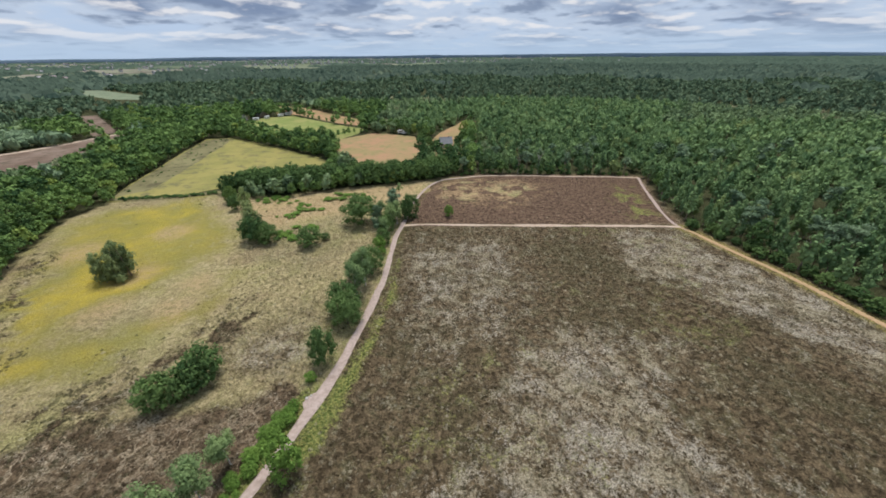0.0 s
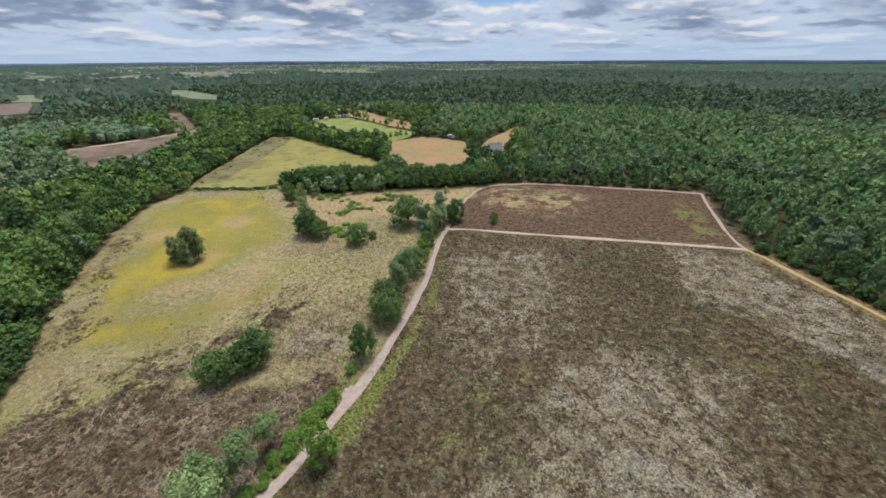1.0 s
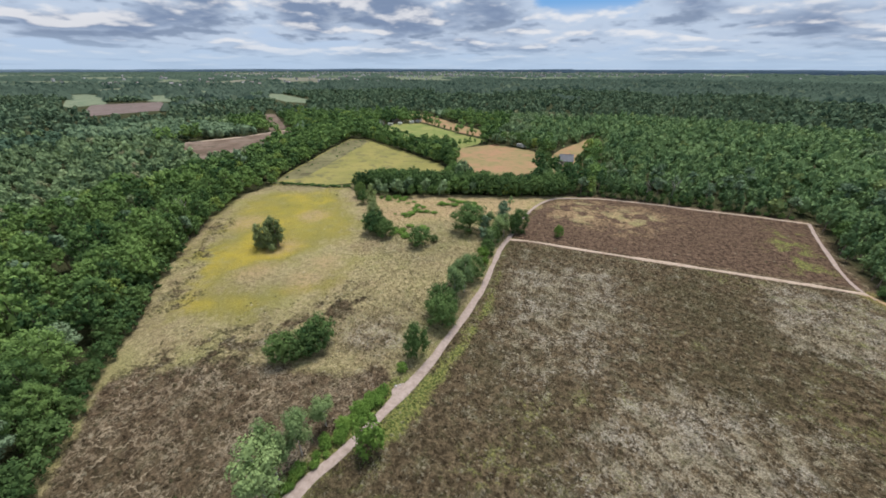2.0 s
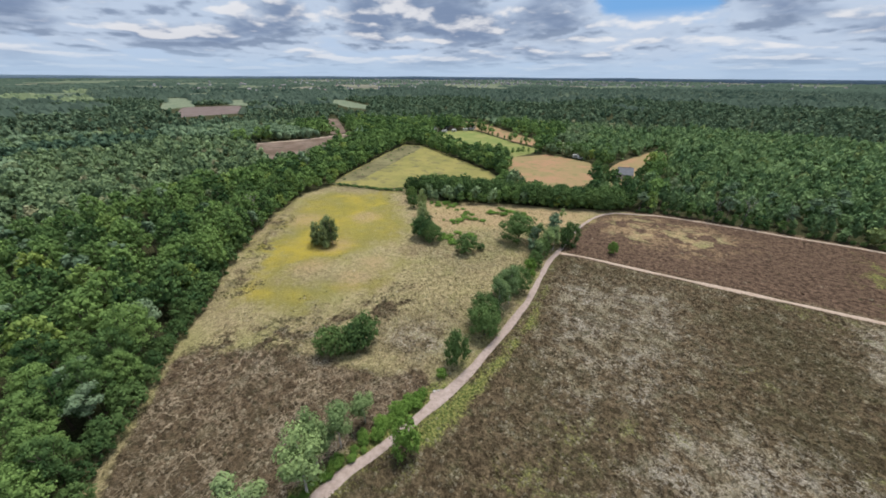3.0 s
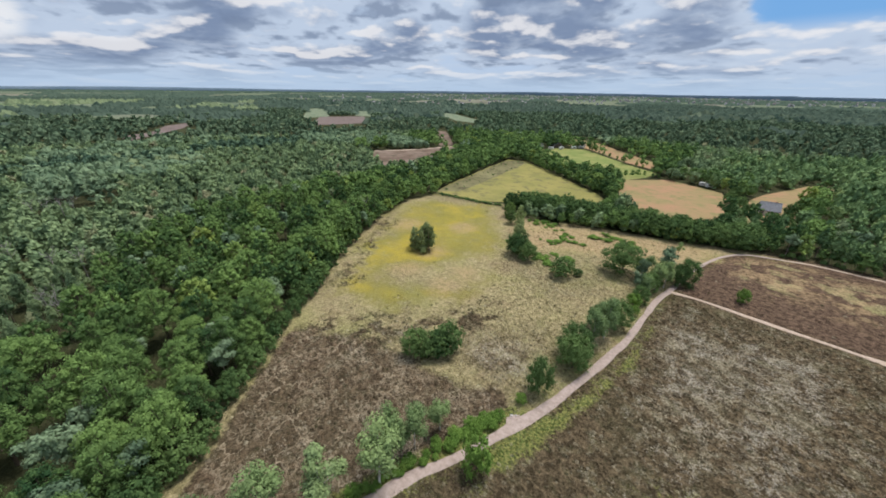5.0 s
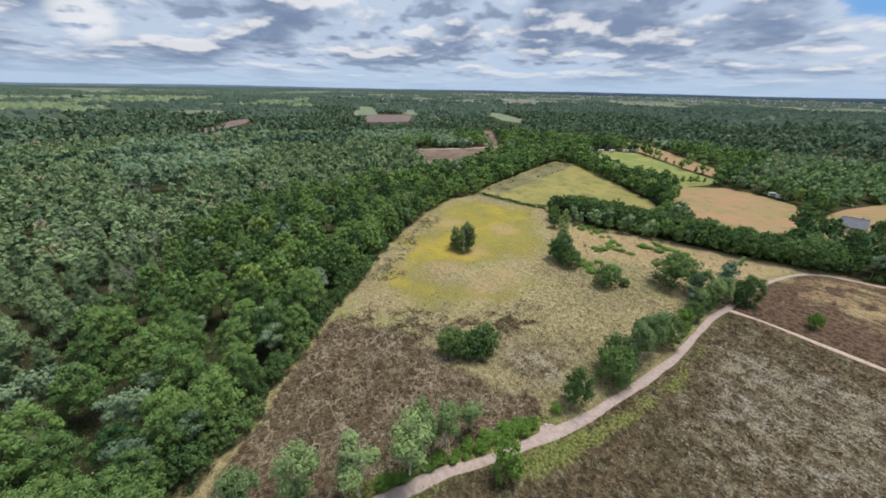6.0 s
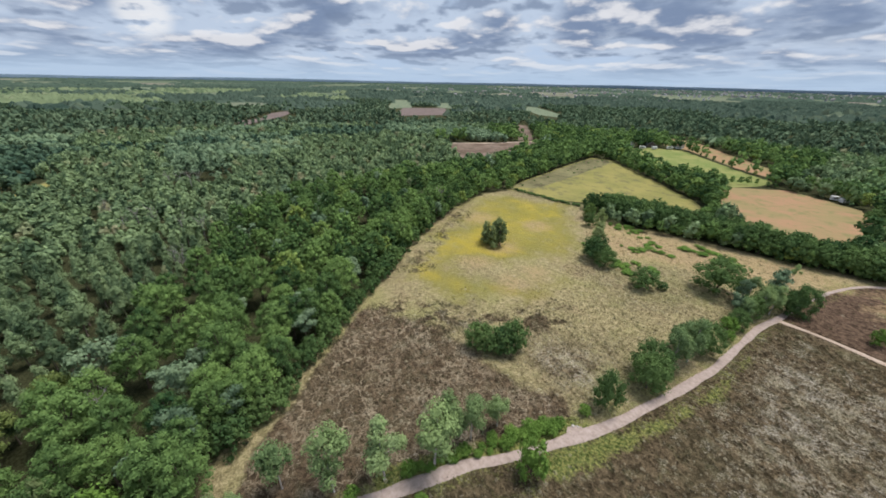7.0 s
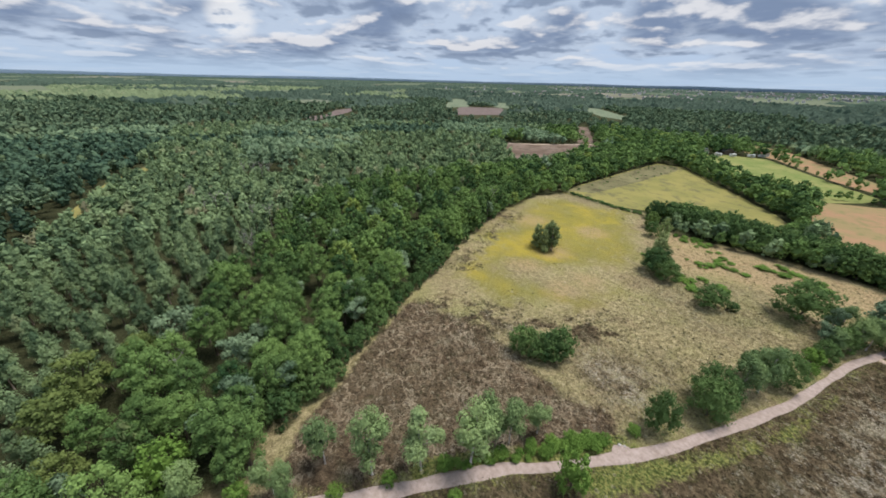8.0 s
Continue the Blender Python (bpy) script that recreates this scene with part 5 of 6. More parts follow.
def far_clumps(lo, hi, step, seed, label):
    """Clumps of trees standing shoulder to shoulder, out to the rim of the land."""
    x, y = scatter(min(lo, 1900 if lo > 1000 else 620), hi, step, seed, (-126, 64))
    keep = np.hypot(x, y) + (fbm(x, y, 180, 35) - 0.5) * 800 >= 900
    x, y = x[keep], y[keep]
    if lo < 1000:
        # copses standing in the wide pale farmland
        q = np.random.default_rng(seed + 1)
        u, v = q.uniform(-2300, -1200, 9000), q.uniform(-420, 430, 9000)
        keep = (signed(FAR_PALE, u, v) > 0) & (fbm(u, v, 150, 67) > 0.50)
        x, y = np.concatenate([x, u[keep]]), np.concatenate([y, v[keep]])
    r = np.random.default_rng(seed)
    n, m = len(x), 7
    wide = step * r.uniform(0.65, 1.25, n)
    high = 10.0 * r.uniform(0.6, 1.4, n) * (0.8 + 0.45 * fbm(x, y, 260, 93))
    a = r.uniform(0, 6.283, (n, 1)) + np.array([0, 1.257, 2.513, 3.77, 5.027, 0, 2.8])[None]
    out = np.array([1, 1, 1, 1, 1, 0.34, 0.30])[None] * r.uniform(0.8, 1.2, (n, m)) * wide[:, None]
    X, Y = x[:, None] + np.cos(a) * out, y[:, None] + np.sin(a) * out
    Z = np.array([0.1, 0.1, 0.1, 0.1, 0.1, 1.0, 0.86])[None] * r.uniform(0.9, 1.1, (n, m)) * high[:, None]
    DOME = np.array([[0, 1, 5], [1, 6, 5], [1, 2, 6], [2, 3, 6], [3, 4, 6], [4, 5, 6], [4, 0, 5]])
    tint = np.clip(-0.1 + 0.8 * fbm(x, y, 200, 97) + r.uniform(-0.15, 0.15, n), 0, 0.86)
    P, T = np.stack([X, Y, Z], -1), np.repeat(tint, m).reshape(n, m)
    # sunlit woods between the farmland of the west, the sun put into a paler leaf
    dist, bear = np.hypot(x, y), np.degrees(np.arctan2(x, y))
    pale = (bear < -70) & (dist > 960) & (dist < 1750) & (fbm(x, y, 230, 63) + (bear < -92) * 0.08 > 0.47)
    for name, sel, mat, text in (("far_woods", ~pale, FAR_HAZE_LEAF, label), ("far_young_woods", pale, FAR_SUNLIT_LEAF, "far woods between fields, coloured pale green as if sunlit")):
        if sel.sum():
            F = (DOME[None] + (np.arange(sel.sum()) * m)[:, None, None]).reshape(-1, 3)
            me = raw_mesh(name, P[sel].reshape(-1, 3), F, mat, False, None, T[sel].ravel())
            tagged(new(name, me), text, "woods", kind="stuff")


def far_fields():
    """Fields among the far woods, joined into one sheet."""
    V, F = [], []
    for cx, cy, turn, lx, ly in FARM_PLOTS:
        c, q = math.cos(turn), math.sin(turn)
        F.append([len(V) + k for k in range(4)])
        V += [(cx + u * lx * c - v * ly * q, cy + u * lx * q + v * ly * c, 0.4 + 0.05 * len(F)) for u, v in ((-1, -1), (1, -1), (1, 1), (-1, 1))]
    k = Kit("far_field_crops")
    own = k.island()
    col = k.mix(k.ramp(own, 0.2, 0.6), (0.105, 0.132, 0.095), (0.150, 0.165, 0.120))
    col = k.mix(k.ramp(own, 0.75, 0.8), col, (0.22, 0.195, 0.165))
    col = k.mix(k.ramp(k.noise(0.01, 4), 0.4, 0.65), col, (0.150, 0.178, 0.110))
    tagged(new("far_crop_fields", raw_mesh("far_crop_fields", V, F, k.done(col, 0.95, spec=0.0))), "small green and tan fields among far woods", "fields", kind="stuff")


def far_village():
    """Houses of the towns near the horizon: walls and pitched roofs."""
    r = np.random.default_rng(15)
    walls_v, walls_f, roofs_v, roofs_f = [], [], [], []
    for i in range(560):
        dist, bear = r.uniform(2300, 4600), r.normal(-16, 17)
        if i % 9 == 0:
            dist, bear = r.uniform(1250, 2300), r.uniform(-64, -20)
        cx, cy, t = dist * math.sin(radians(bear)), dist * math.cos(radians(bear)), r.uniform(0, 3.14)
        lx, ly, h = r.uniform(3, 6.5), r.uniform(3, 4.5), r.uniform(5, 8) + dist / 650
        at = lambda u, v, z: (cx + u * lx * math.cos(t) - v * ly * math.sin(t), cy + u * lx * math.sin(t) + v * ly * math.cos(t), z)
        b = len(walls_v)
        walls_v += [at(u, v, z) for z in (0, h) for u, v in ((-1, -1), (1, -1), (1, 1), (-1, 1))]
        walls_f += [[b, b + 1, b + 5, b + 4], [b + 1, b + 2, b + 6, b + 5], [b + 2, b + 3, b + 7, b + 6], [b + 3, b, b + 4, b + 7]]
        b = len(roofs_v)
        roofs_v += [at(-1.05, -1.1, h), at(1.05, -1.1, h), at(1.05, 0, h + 3.5), at(-1.05, 0, h + 3.5), at(1.05, 1.1, h), at(-1.05, 1.1, h)]
        roofs_f += [[b, b + 1, b + 2, b + 3], [b + 3, b + 2, b + 4, b + 5]]
    k = Kit("town_walls")
    wall = k.done(k.mix(k.island(), (0.22, 0.22, 0.225), (0.52, 0.52, 0.53)), 0.8)
    k = Kit("town_roofs")
    roof = k.done(k.mix(k.island(), (0.17, 0.125, 0.115), (0.30, 0.30, 0.31)), 0.7)
    tagged(new("far_town_walls", raw_mesh("far_town_walls", walls_v, walls_f, wall)), "pale walls of distant town houses", "town", kind="stuff")
    tagged(new("far_town_roofs", raw_mesh("far_town_roofs", roofs_v, roofs_f, roof)), "red and grey roofs of distant town houses", "town", kind="stuff")


def horizon_ring():
    """An added backdrop ring that closes the land, distance haze put into its blue."""
    n = 720
    a = np.arange(n) / n * 2 * math.pi
    x, y = 4780 * np.sin(a), 4780 * np.cos(a)
    # height set so the rim meets the horizon in the camera's view
    top = 26 + 22 * fbm(np.degrees(a) * 10, a * 0, 140, 55)
    V = np.concatenate([np.stack([x, y, a * 0 - 2], -1), np.stack([x, y, top], -1), np.stack([x * 1.02, y * 1.02, top * 0.6], -1)])
    i, j = np.arange(n), (np.arange(n) + 1) % n
    F = np.concatenate([np.stack([i, j, j + n, i + n], -1), np.stack([i + n, j + n, j + 2 * n, i + 2 * n], -1)])
    mat = plain_material("far_haze_blue", (0.125, 0.180, 0.235), (0.165, 0.220, 0.275), 0.95, 0.004, 0.0)
    tagged(new("backdrop", raw_mesh("backdrop", V, F, mat, True)), "backdrop ring along the horizon in hazy blue-grey", "horizon", kind="structure")


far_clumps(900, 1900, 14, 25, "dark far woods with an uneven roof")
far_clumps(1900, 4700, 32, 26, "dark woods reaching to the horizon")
far_fields()
far_village()
horizon_ring()


# ---------------------------------------------------------------- tufts of heather and grass
def tufts(name, count, box, seed, label, size, test, dark=0.15, light=0.10):
    r = np.random.default_rng(seed)
    x, y = r.uniform(box[0], box[1], count), r.uniform(box[2], box[3], count)
    keep = test(x, y, r)
    grow_tufts(name, x[keep], y[keep], r, label, size, dark, light)


def verge_tufts(name, line, count, reach, seed, label, size):
    """Tufts leaning over both edges of a path."""
    r = np.random.default_rng(seed)
    p = np.array(line)
    i = r.integers(0, len(p) - 1, count)
    d = p[i + 1] - p[i]
    d /= np.linalg.norm(d, axis=1)[:, None] + 1e-9
    off = r.choice([-1, 1], count) * r.uniform(reach[0], reach[1], count)
    q = p[i] + d * r.uniform(0, 1.5, (count, 1)) + np.stack([-d[:, 1], d[:, 0]], -1) * off[:, None]
    grow_tufts(name, q[:, 0], q[:, 1], r, label, size, 0.1)


def grow_tufts(name, x, y, r, label, size, dark, light=0.10):
    n = len(x)
    sides = 5
    z = ground_z(x, y)
    rad = size * r.uniform(0.5, 1.3, n)
    high = rad * r.uniform(0.35, 0.8, n)
    a = r.uniform(0, 6.283, (n, 1)) + np.arange(sides)[None, :] * 6.283 / sides
    rr = rad[:, None] * r.uniform(0.65, 1.25, (n, sides))
    ring = np.stack([x[:, None] + np.cos(a) * rr, y[:, None] + np.sin(a) * rr, np.repeat(z[:, None] - 0.04, sides, 1)], -1)
    top = np.stack([x + rad * r.uniform(-0.35, 0.35, n), y + rad * r.uniform(-0.35, 0.35, n), z + high], -1)[:, None, :]
    V = np.concatenate([ring, top], 1).reshape(-1, 3)
    k = np.arange(sides)
    F = np.stack([k, (k + 1) % sides, np.full(sides, sides)], -1)
    F = (F[None] + (np.arange(n) * (sides + 1))[:, None, None]).reshape(-1, 3)
    one, two = ground_cover(x, y)
    tint = np.where(r.uniform(size=n) < light, r.uniform(0.4, 1.0, n), 0.0)
    tint = np.where(r.uniform(size=n) < dark, -r.uniform(0.3, 1.0, n), tint)
    rep = lambda q: np.repeat(q, sides + 1, 0)
    me = raw_mesh(name, V, F, HEATH_MAT, False, {"cover": rep(one), "cover_more": rep(two)}, rep(tint))
    tagged(new(name, me), label, "vegetation", kind="stuff")


def on_heath(x, y, r):
    d = np.minimum.reduce([to_line(line[::2], x, y) for line in (PATH_LINE, CROSS_LINE, EAST_LINE, EAST_NORTH, NORTH_LINE)])
    return (signed(HEATH, x, y) > 1) & (d > 1.9) & (r.uniform(size=x.shape) < 1.0 - 0.96 * soft(signed(YELLOW, x, y) + (fbm(x, y, 9, 5) - 0.5) * 20, -9, 9))


def on_grass(x, y, r):
    return on_heath(x, y, r) & ((x < -15) | (y < 113) | (r.uniform(size=x.shape) < 0.25))


tufts("heather_tufts", 40000, (-82, 104, 5, 112), 31, "knee-high brown and grey heather tufts with dry grass", 0.42, on_heath, 0.06)
verge_tufts("verge_grass", PATH_LINE, 6500, (0.82, 2.4), 41, "ragged green and dry grass along the path", 0.2)
verge_tufts("verge_grass", CROSS_LINE, 2200, (0.8, 1.6), 42, "ragged dry grass along the crossing path", 0.22)
verge_tufts("verge_grass", EAST_LINE, 2200, (0.7, 1.8), 43, "yellow-green grass along the ochre track", 0.3)
def on_scrub(x, y, r):
    d = np.maximum.reduce([signed(poly, x, y) for poly in (HEATHER_M, HEATHER_W, HEATHER_S)]) + (fbm(x, y, 9, 5) - 0.5) * 14
    return (d > 0) & (signed(HEATH, x, y) > 2) & (fbm(x, y, 5, 88, 3) > 0.46)


tufts("heather_tufts", 15000, (-135, -40, 20, 100), 34, "dark olive heather tufts scattered on straw grass", 0.5, on_scrub, 0.8)
tufts("grass_tussocks", 1100, (-30, 104, -5, 112), 35, "small pale dry grass tussocks dotted over the heather", 0.16, on_heath, 0.0, 1.0)
tufts("grass_tufts", 14000, (-145, 98, 60, 176), 32, "tufts of straw-coloured grass and heather", 0.5, on_grass, 0.12)


# ---------------------------------------------------------------- undergrowth, shrubs and dead trees
for i in range(46):
    t = i / 45
    p = np.array(EAST_LINE[int(t * (len(EAST_LINE) - 32))])
    if p[1] < 20:
        continue
    plant("bush", p[0] + rng.uniform(3.2, 6.0), p[1] + rng.uniform(-1, 1), rng.uniform(0.42, 0.8), rng.uniform(0, 6.28), i, "leafy green shrub under the wood edge", 1.1, "shrubs along the eastern wood edge", "bush")
for i in range(24):
    p = np.array(NORTH_LINE[int(i / 24 * (len(NORTH_LINE) - 1))])
    plant("bush", p[0] + rng.uniform(-1, 1), p[1] + rng.uniform(2.6, 4.2), rng.uniform(0.25, 0.5), rng.uniform(0, 6.28), i, "low green shrub at the northern wood edge", 1.1, "shrubs along the northern wood edge", "bush")
for i in range(42):
    t = i / 41
    plant("bush", -142 + 38 * t + rng.uniform(-0.6, 0.6), 142.5 + 7.5 * t + rng.uniform(-1.4, 1.4), rng.uniform(0.14, 0.27), rng.uniform(0, 6.28), i, "low dark shrub in a row across the meadow", 1.5, "row of low shrubs", "shrub")
for i in range(40):
    t = i / 39
    plant("leafy_bush", -35.2 + 8.2 * t + rng.uniform(-0.9, 0.6), 12.0 + 28.4 * t + rng.uniform(-0.7, 0.7), rng.uniform(0.13, 0.26) + 0.14 * (t > 0.55), rng.uniform(0, 6.28), i, "low bright green bush in a row along the path", 1.15, "low bushes along the path", "bush")
for i in range(110):
    a, b = rng.uniform(-176, -139), rng.uniform(147, 268)
    if float(signed(SCRUB_MARGIN, np.array([a]), np.array([b]))[0]) > 0.5:
        plant("bush", a, b, rng.uniform(0.05, 0.15), rng.uniform(0, 6.28), i, "low grey-green shrub in the meadow margin", 2.0, "shrubs of the meadow margin", "shrub")
PATCHES = [(-77, 140), (-70, 143), (-66, 139), (-57, 134), (-54, 130), (-48, 141), (-45, 147), (-70, 113), (-57, 108), (-53, 107), (-50, 113), (-62, 124), (-40, 146), (-36, 142)]
for i, (a, b) in enumerate(PATCHES):
    for k in range(6):
        plant("leafy_bush", a + rng.uniform(-4.5, 4.5), b + rng.uniform(-2.2, 2.2), rng.uniform(0.09, 0.24), rng.uniform(0, 6.28), i + k, "low spreading bramble patch on dry grass", rng.uniform(2.0, 3.4), "bramble patches", "shrub")


def dead_tree_mesh(seed, height):
    """The trunk and the bare boughs of a dead tree, as two meshes."""
    r = np.random.default_rng(seed)
    V, F = [], []
    limb(V, F, (0, 0, -0.3), (0.1, 0, height * 0.5), 0.2, 0.14)
    limb(V, F, (0.1, 0, height * 0.5), (0.25, 0.1, height * 0.92), 0.14, 0.04)
    trunk = raw_mesh("trunk", np.concatenate(V), np.concatenate(F), DEAD_WOOD, True)
    boughs = []
    for i in range(10):
        V, F = [], []
        z = height * r.uniform(0.35, 0.9)
        a, reach = r.uniform(0, 6.28), height * r.uniform(0.14, 0.26)
        mid = np.array([0.1 + reach * 0.5 * math.cos(a), reach * 0.5 * math.sin(a), z + reach * 0.45])
        end = mid + np.array([reach * 0.5 * math.cos(a + 0.4), reach * 0.5 * math.sin(a + 0.4), reach * 0.6])
        limb(V, F, (0.1, 0, z), mid, 0.085, 0.06, 5)
        limb(V, F, mid, end, 0.06, 0.025, 5)
        for k in range(4):
            q = mid + (end - mid) * r.uniform(0.1, 0.9)
            limb(V, F, q, q + r.normal(size=3) * 0.5 + np.array([0, 0, 0.5]), 0.035, 0.015, 4)
        boughs.append(raw_mesh("bough", np.concatenate(V), np.concatenate(F), DEAD_WOOD, True))
    return trunk, boughs


DEAD = [dead_tree_mesh(i, 11.0) for i in range(3)]
for i, (a, b, s) in enumerate([(-132.5, 84, 1.0), (-69.8, -26.2, 0.85), (-124, -14, 0.9), (-150, -8, 0.9), (-154, -14, 0.95), (-127, -16, 0.9), (-173, -28, 0.9), (-178, -24, 0.85), (-170, -32, 0.8), (-224, -10, 1.0), (-228, -14, 0.95), (-232, -19, 0.95), (-226, -6, 0.9), (-196, -40, 0.85), (62, 178, 0.95), (48, 176, 0.9), (38, 177, 0.85), (101, 84, 0.85)]):
    root = new("dead_tree")
    root.matrix_world = pose(a, b, 0, 0, 0, i * 47) @ Matrix.Diagonal((s, s, s, 1))
    new("trunk", DEAD[i % 3][0]).parent = root
    for me in DEAD[i % 3][1]:
        new("bough", me).parent = root
    tagged(root, "bare pale grey dead tree at the wood edge", "tree", "dead trees")


# ---------------------------------------------------------------- house, caravans, boulder
def part(name, bm, material, parent, label=""):
    me = bpy.data.meshes.new(name)
    bm.to_mesh(me)
    bm.free()
    me.materials.append(material)
    ob = new(name, me)
    ob.parent = parent
    return tagged(ob, label)


def block(w, d, h, x=0.0, y=0.0, z=0.0, bevel=0.03):
    """A box standing on z, with softened edges."""
    bm = bmesh.new()
    bmesh.ops.create_cube(bm, size=1, matrix=Matrix.Translation((x, y, z + h / 2)) @ Matrix.Diagonal((w, d, h, 1)))
    if bevel:
        bmesh.ops.bevel(bm, geom=list(bm.edges), offset=bevel, segments=1, affect="EDGES")
    return bm


def prism(w, d, h, z, over=0.4, thick=0.25, side=1):
    """One slope of a pitched roof with its ridge along x."""
    bm = bmesh.new()
    pts = [(-w / 2 - over, side * (d / 2 + over), z - over * h / (d / 2)), (w / 2 + over, side * (d / 2 + over), z - over * h / (d / 2)), (w / 2 + over, 0, z + h), (-w / 2 - over, 0, z + h)]
    low = [bm.verts.new(p) for p in pts]
    high = [bm.verts.new((p[0], p[1], p[2] + thick)) for p in pts]
    bm.faces.new(low)
    bm.faces.new(high)
    for i in range(4):
        bm.faces.new([low[i], low[(i + 1) % 4], high[(i + 1) % 4], high[i]])
    bmesh.ops.recalc_face_normals(bm, faces=list(bm.faces))
    return bm


def gable(w, d, h, z):
    """The walls of a house with pointed ends."""
    bm = bmesh.new()
    ring = [(-d / 2, 0), (d / 2, 0), (d / 2, z), (0, z + h), (-d / 2, z)]
    a = [bm.verts.new((-w / 2, p, q)) for p, q in ring]
    b = [bm.verts.new((w / 2, p, q)) for p, q in ring]
    bm.faces.new(a)
    bm.faces.new(b)
    for i in range(5):
        bm.faces.new([a[i], a[(i + 1) % 5], b[(i + 1) % 5], b[i]])
    bmesh.ops.recalc_face_normals(bm, faces=list(bm.faces))
    return bm


PLASTER = plain_material("pale_plaster", (0.55, 0.51, 0.46), (0.66, 0.62, 0.57), 0.85, 0.5)
SLATE = plain_material("grey_roof_tiles", (0.13, 0.135, 0.15), (0.20, 0.205, 0.225), 0.6, 1.5)
RED_TILES = plain_material("red_roof_tiles", (0.25, 0.12, 0.08), (0.33, 0.17, 0.11), 0.75, 1.5)
DARK_GLASS = plain_material("dark_window_glass", (0.02, 0.025, 0.03), (0.04, 0.045, 0.05), 0.15, 0.5, 0.5)
WHITE_PAINT = plain_material("white_paint", (0.55, 0.55, 0.54), (0.68, 0.68, 0.67), 0.45, 0.4)
DARK_WOOD = plain_material("dark_boards", (0.07, 0.055, 0.045), (0.13, 0.10, 0.08), 0.8, 1.0)
RUBBER = plain_material("black_rubber", (0.02, 0.02, 0.02), (0.04, 0.04, 0.04), 0.8, 2.0)


def build_house(name, x, y, turn, w, d, wall_h, roof_h, wall, roof, label):
    root = new(name)
    root.matrix_world = pose(x, y, 0, 0, 0, turn)
    part("wall", gable(w, d, roof_h, wall_h), wall, root)
    for side in (-1, 1):
        part("roof", prism(w, d, roof_h, wall_h, side=side), roof, root)
    part("chimney", block(0.7, 0.7, 1.6, w * 0.28, 0.6, wall_h + roof_h - 0.9), RED_TILES, root, "brick chimney")
    for side in (-1, 1):
        for k in (0, 2):
            x = -w / 2 + w * (k + 0.5) / 3
            window = part("window", block(1.3, 0.12, 1.3, x, side * (d / 2 + 0.02), 1.0), DARK_GLASS, root, "dark glass window")
            for dx in (-0.68, 0.0, 0.68):
                part("frame", block(0.08, 0.16, 1.42, x + dx, side * (d / 2 + 0.03), 0.94, 0.01), WHITE_PAINT, window)
            part("sill", block(1.6, 0.26, 0.07, x, side * (d / 2 + 0.09), 0.88, 0.01), WHITE_PAINT, window)
        part("gutter", block(w + 0.7, 0.14, 0.12, 0, side * (d / 2 + 0.46), wall_h - 0.4 * roof_h / (d / 2) - 0.06, 0.03), DARK_WOOD, root)
    door = part("door", block(1.0, 0.14, 2.1, 0, -d / 2 - 0.03, 0.0), DARK_WOOD, root, "dark wooden door")
    part("handle", block(0.14, 0.08, 0.04, 0.38, -d / 2 - 0.12, 1.0, 0.01), WHITE_PAINT, door)
    part("ridge_cap", block(w + 0.8, 0.4, 0.14, 0, 0, wall_h + roof_h + 0.16, 0.05), roof, root)
    return tagged(root, label, "house")


def build_caravan(x, y, turn, length, label):
    root = new("caravan")
    root.matrix_world = pose(x, y, 0.1, 0, 0, turn)
    part("body", block(length, 2.3, 2.1, 0, 0, 0.5, 0.25), WHITE_PAINT, root)
    part("window", block(length * 0.6, 2.36, 0.6, 0, 0, 1.5, 0.05), DARK_GLASS, root)
    for side in (-1, 1):
        bm = bmesh.new()
        bmesh.ops.create_cone(bm, cap_ends=True, segments=12, radius1=0.35, radius2=0.35, depth=0.25, matrix=pose(0, side * 1.0, 0.28, 90))
        wheel = part("wheel", bm, RUBBER, root)
        bm = bmesh.new()
        bmesh.ops.create_cone(bm, cap_ends=True, segments=10, radius1=0.2, radius2=0.16, depth=0.05, matrix=pose(0, side * 1.14, 0.28, 90))
        part("rim", bm, WHITE_PAINT, wheel)
    part("roof", block(length * 0.92, 2.0, 0.1, 0, 0, 2.58, 0.04), WHITE_PAINT, root)
    part("door", block(0.7, 0.06, 1.7, length * 0.3, 1.16, 0.7, 0.02), WHITE_PAINT, root)
    part("drawbar", block(1.2, 0.12, 0.12, length / 2 + 0.6, 0, 0.45), DARK_WOOD, root)
    return tagged(root, label, "caravan", "white caravans at the farm")


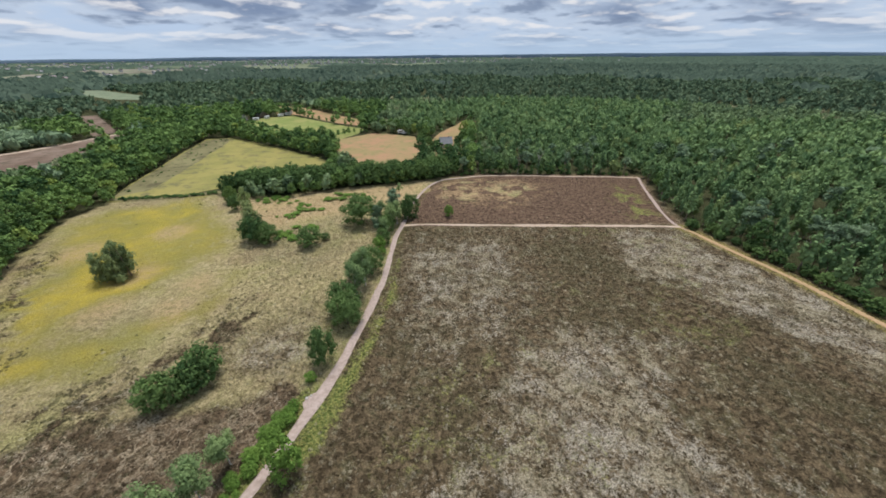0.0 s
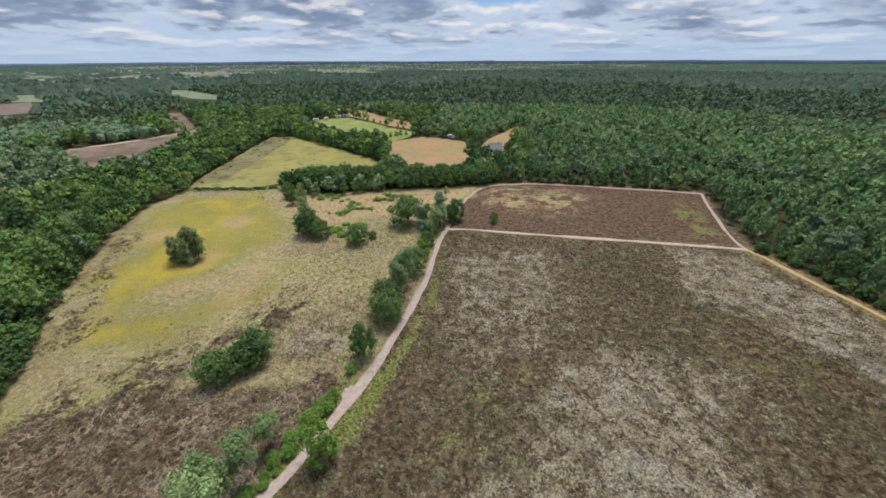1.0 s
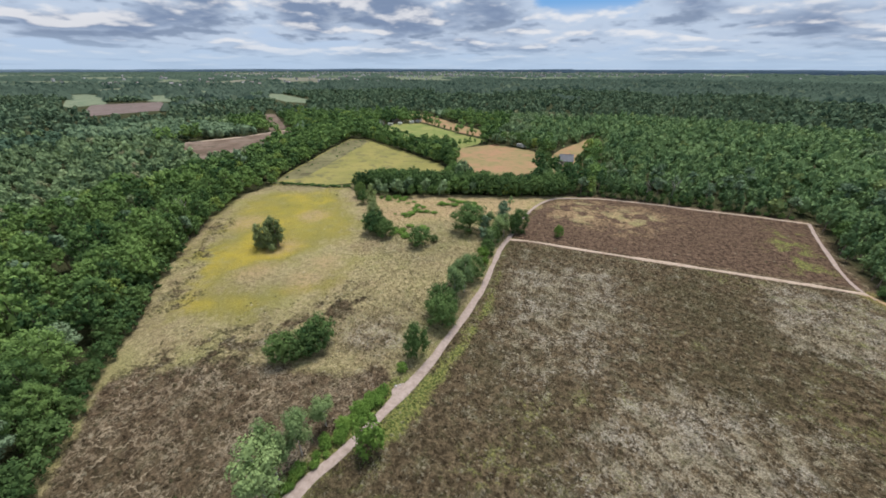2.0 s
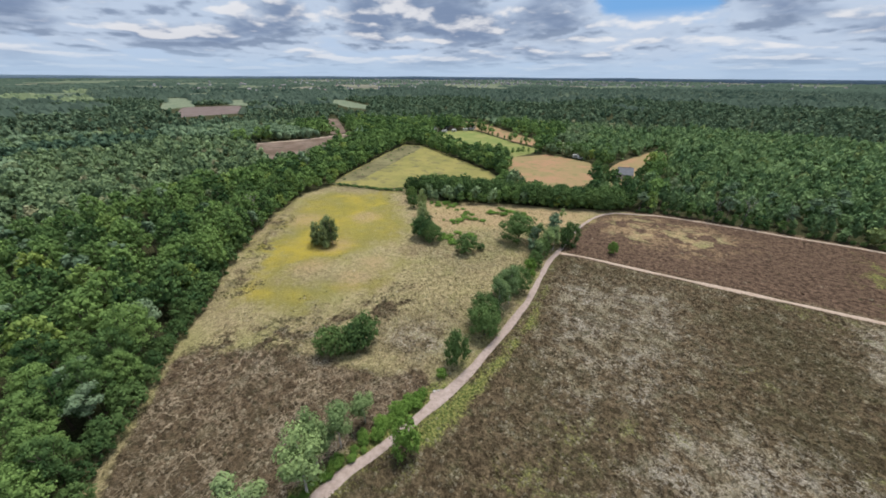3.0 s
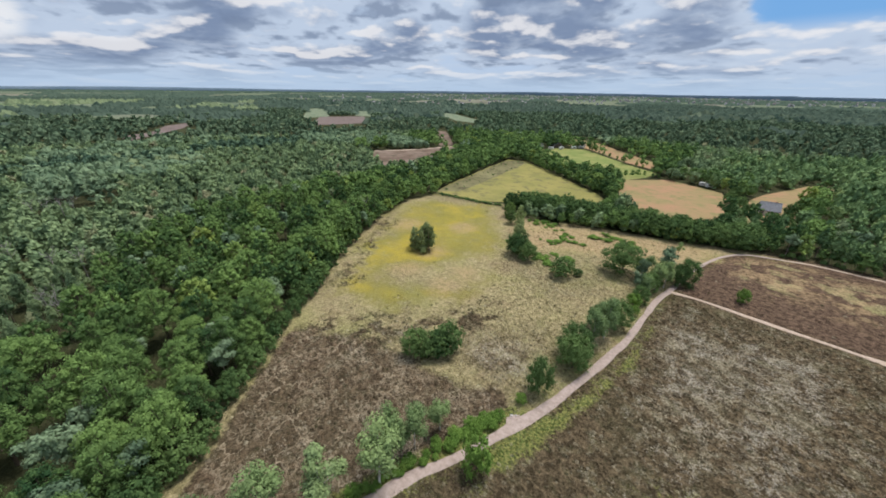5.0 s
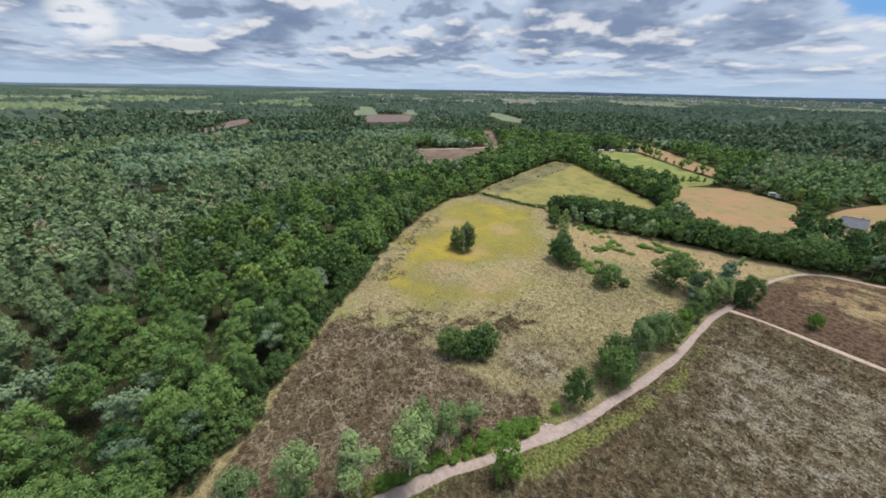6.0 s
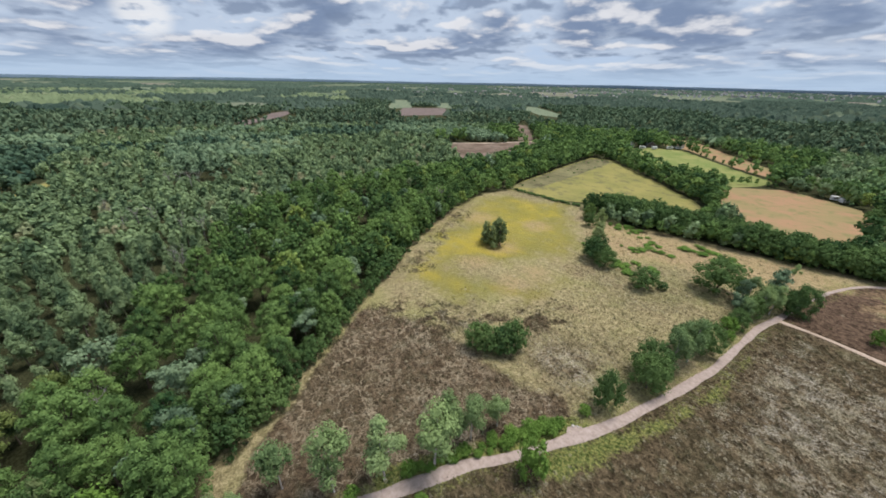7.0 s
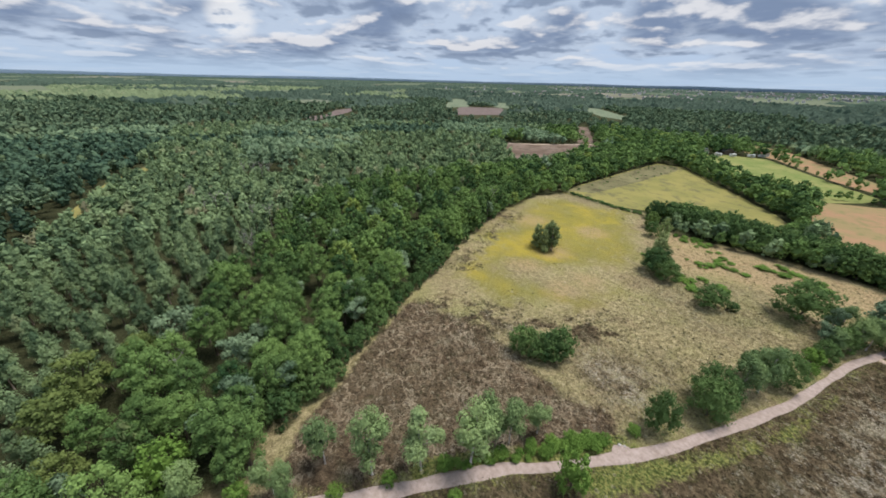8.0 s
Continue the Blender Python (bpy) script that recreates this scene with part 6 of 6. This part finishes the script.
build_house("house", 1.0, 238, 10, 8.0, 6.4, 2.8, 3.4, PLASTER, SLATE, "pale house with a grey tiled roof among trees")
build_house("barn", -186, 372, -35, 16, 8, 3.0, 2.8, DARK_WOOD, SLATE, "low farm barn with a grey roof by the field")
build_house("shed", -168, 396, -30, 11, 7, 2.8, 2.4, PLASTER, RED_TILES, "small pale farm shed with a red roof")
build_house("shed", -196, 356, -20, 9, 6, 2.6, 2.2, PLASTER, SLATE, "small pale farm shed with a grey roof")
for i, (a, b, c) in enumerate([(-180, 352, 20), (-173, 361, 75), (-165, 374, 50), (-161, 383, 15)]):
    build_caravan(a, b, c, 5.5, "white caravan parked at the farm by the field")
for i, (a, b, c) in enumerate([(-34.5, 283, 25), (-30.5, 281, 40)]):
    build_caravan(a, b, c, 3.6, "white trailer parked at the edge of the tan field")


def build_boulder(x, y, size, seed):
    bm = bmesh.new()
    bmesh.ops.create_icosphere(bm, subdivisions=3, radius=size)
    for v in bm.verts:
        n = noise.noise(v.co * 1.6 + Vector((seed, 0, 0))) * 0.35 * size
        v.co = v.co * (1 + n / size)
        v.co.z *= 0.5
        v.co.x *= 1.35
    me = bpy.data.meshes.new("boulder")
    bm.to_mesh(me)
    bm.free()
    me.materials.append(plain_material("pale_stone", (0.30, 0.27, 0.245), (0.42, 0.385, 0.355), 0.9, 2.0))
    me.polygons.foreach_set("use_smooth", [True] * len(me.polygons))
    ob = new("boulder", me)
    ob.matrix_world = pose(x, y, 0.06 + size * 0.28, 0, 0, seed * 40)
    tagged(ob, "pale grey boulder on the sand beside the path", "boulder")


build_boulder(-25.9, 42.2, 0.27, 2.0)
build_boulder(-25.3, 42.9, 0.19, 5.0)

for i, (a, b, c) in enumerate([(-7.5, 229, 0.62), (8.5, 230, 0.66), (-10.5, 238, 0.8), (-2.5, 222, 0.5), (4.0, 221, 0.55), (9.5, 243, 0.7), (-9.0, 219, 0.7), (8.0, 218, 0.7), (-16.0, 246, 0.85), (-15.0, 256, 0.8), (14.0, 262, 0.75)]):
    plant("field_oak_tree", a, b, c, i * 1.3, i, "full green garden tree beside the house", 0.9, "trees round the house")
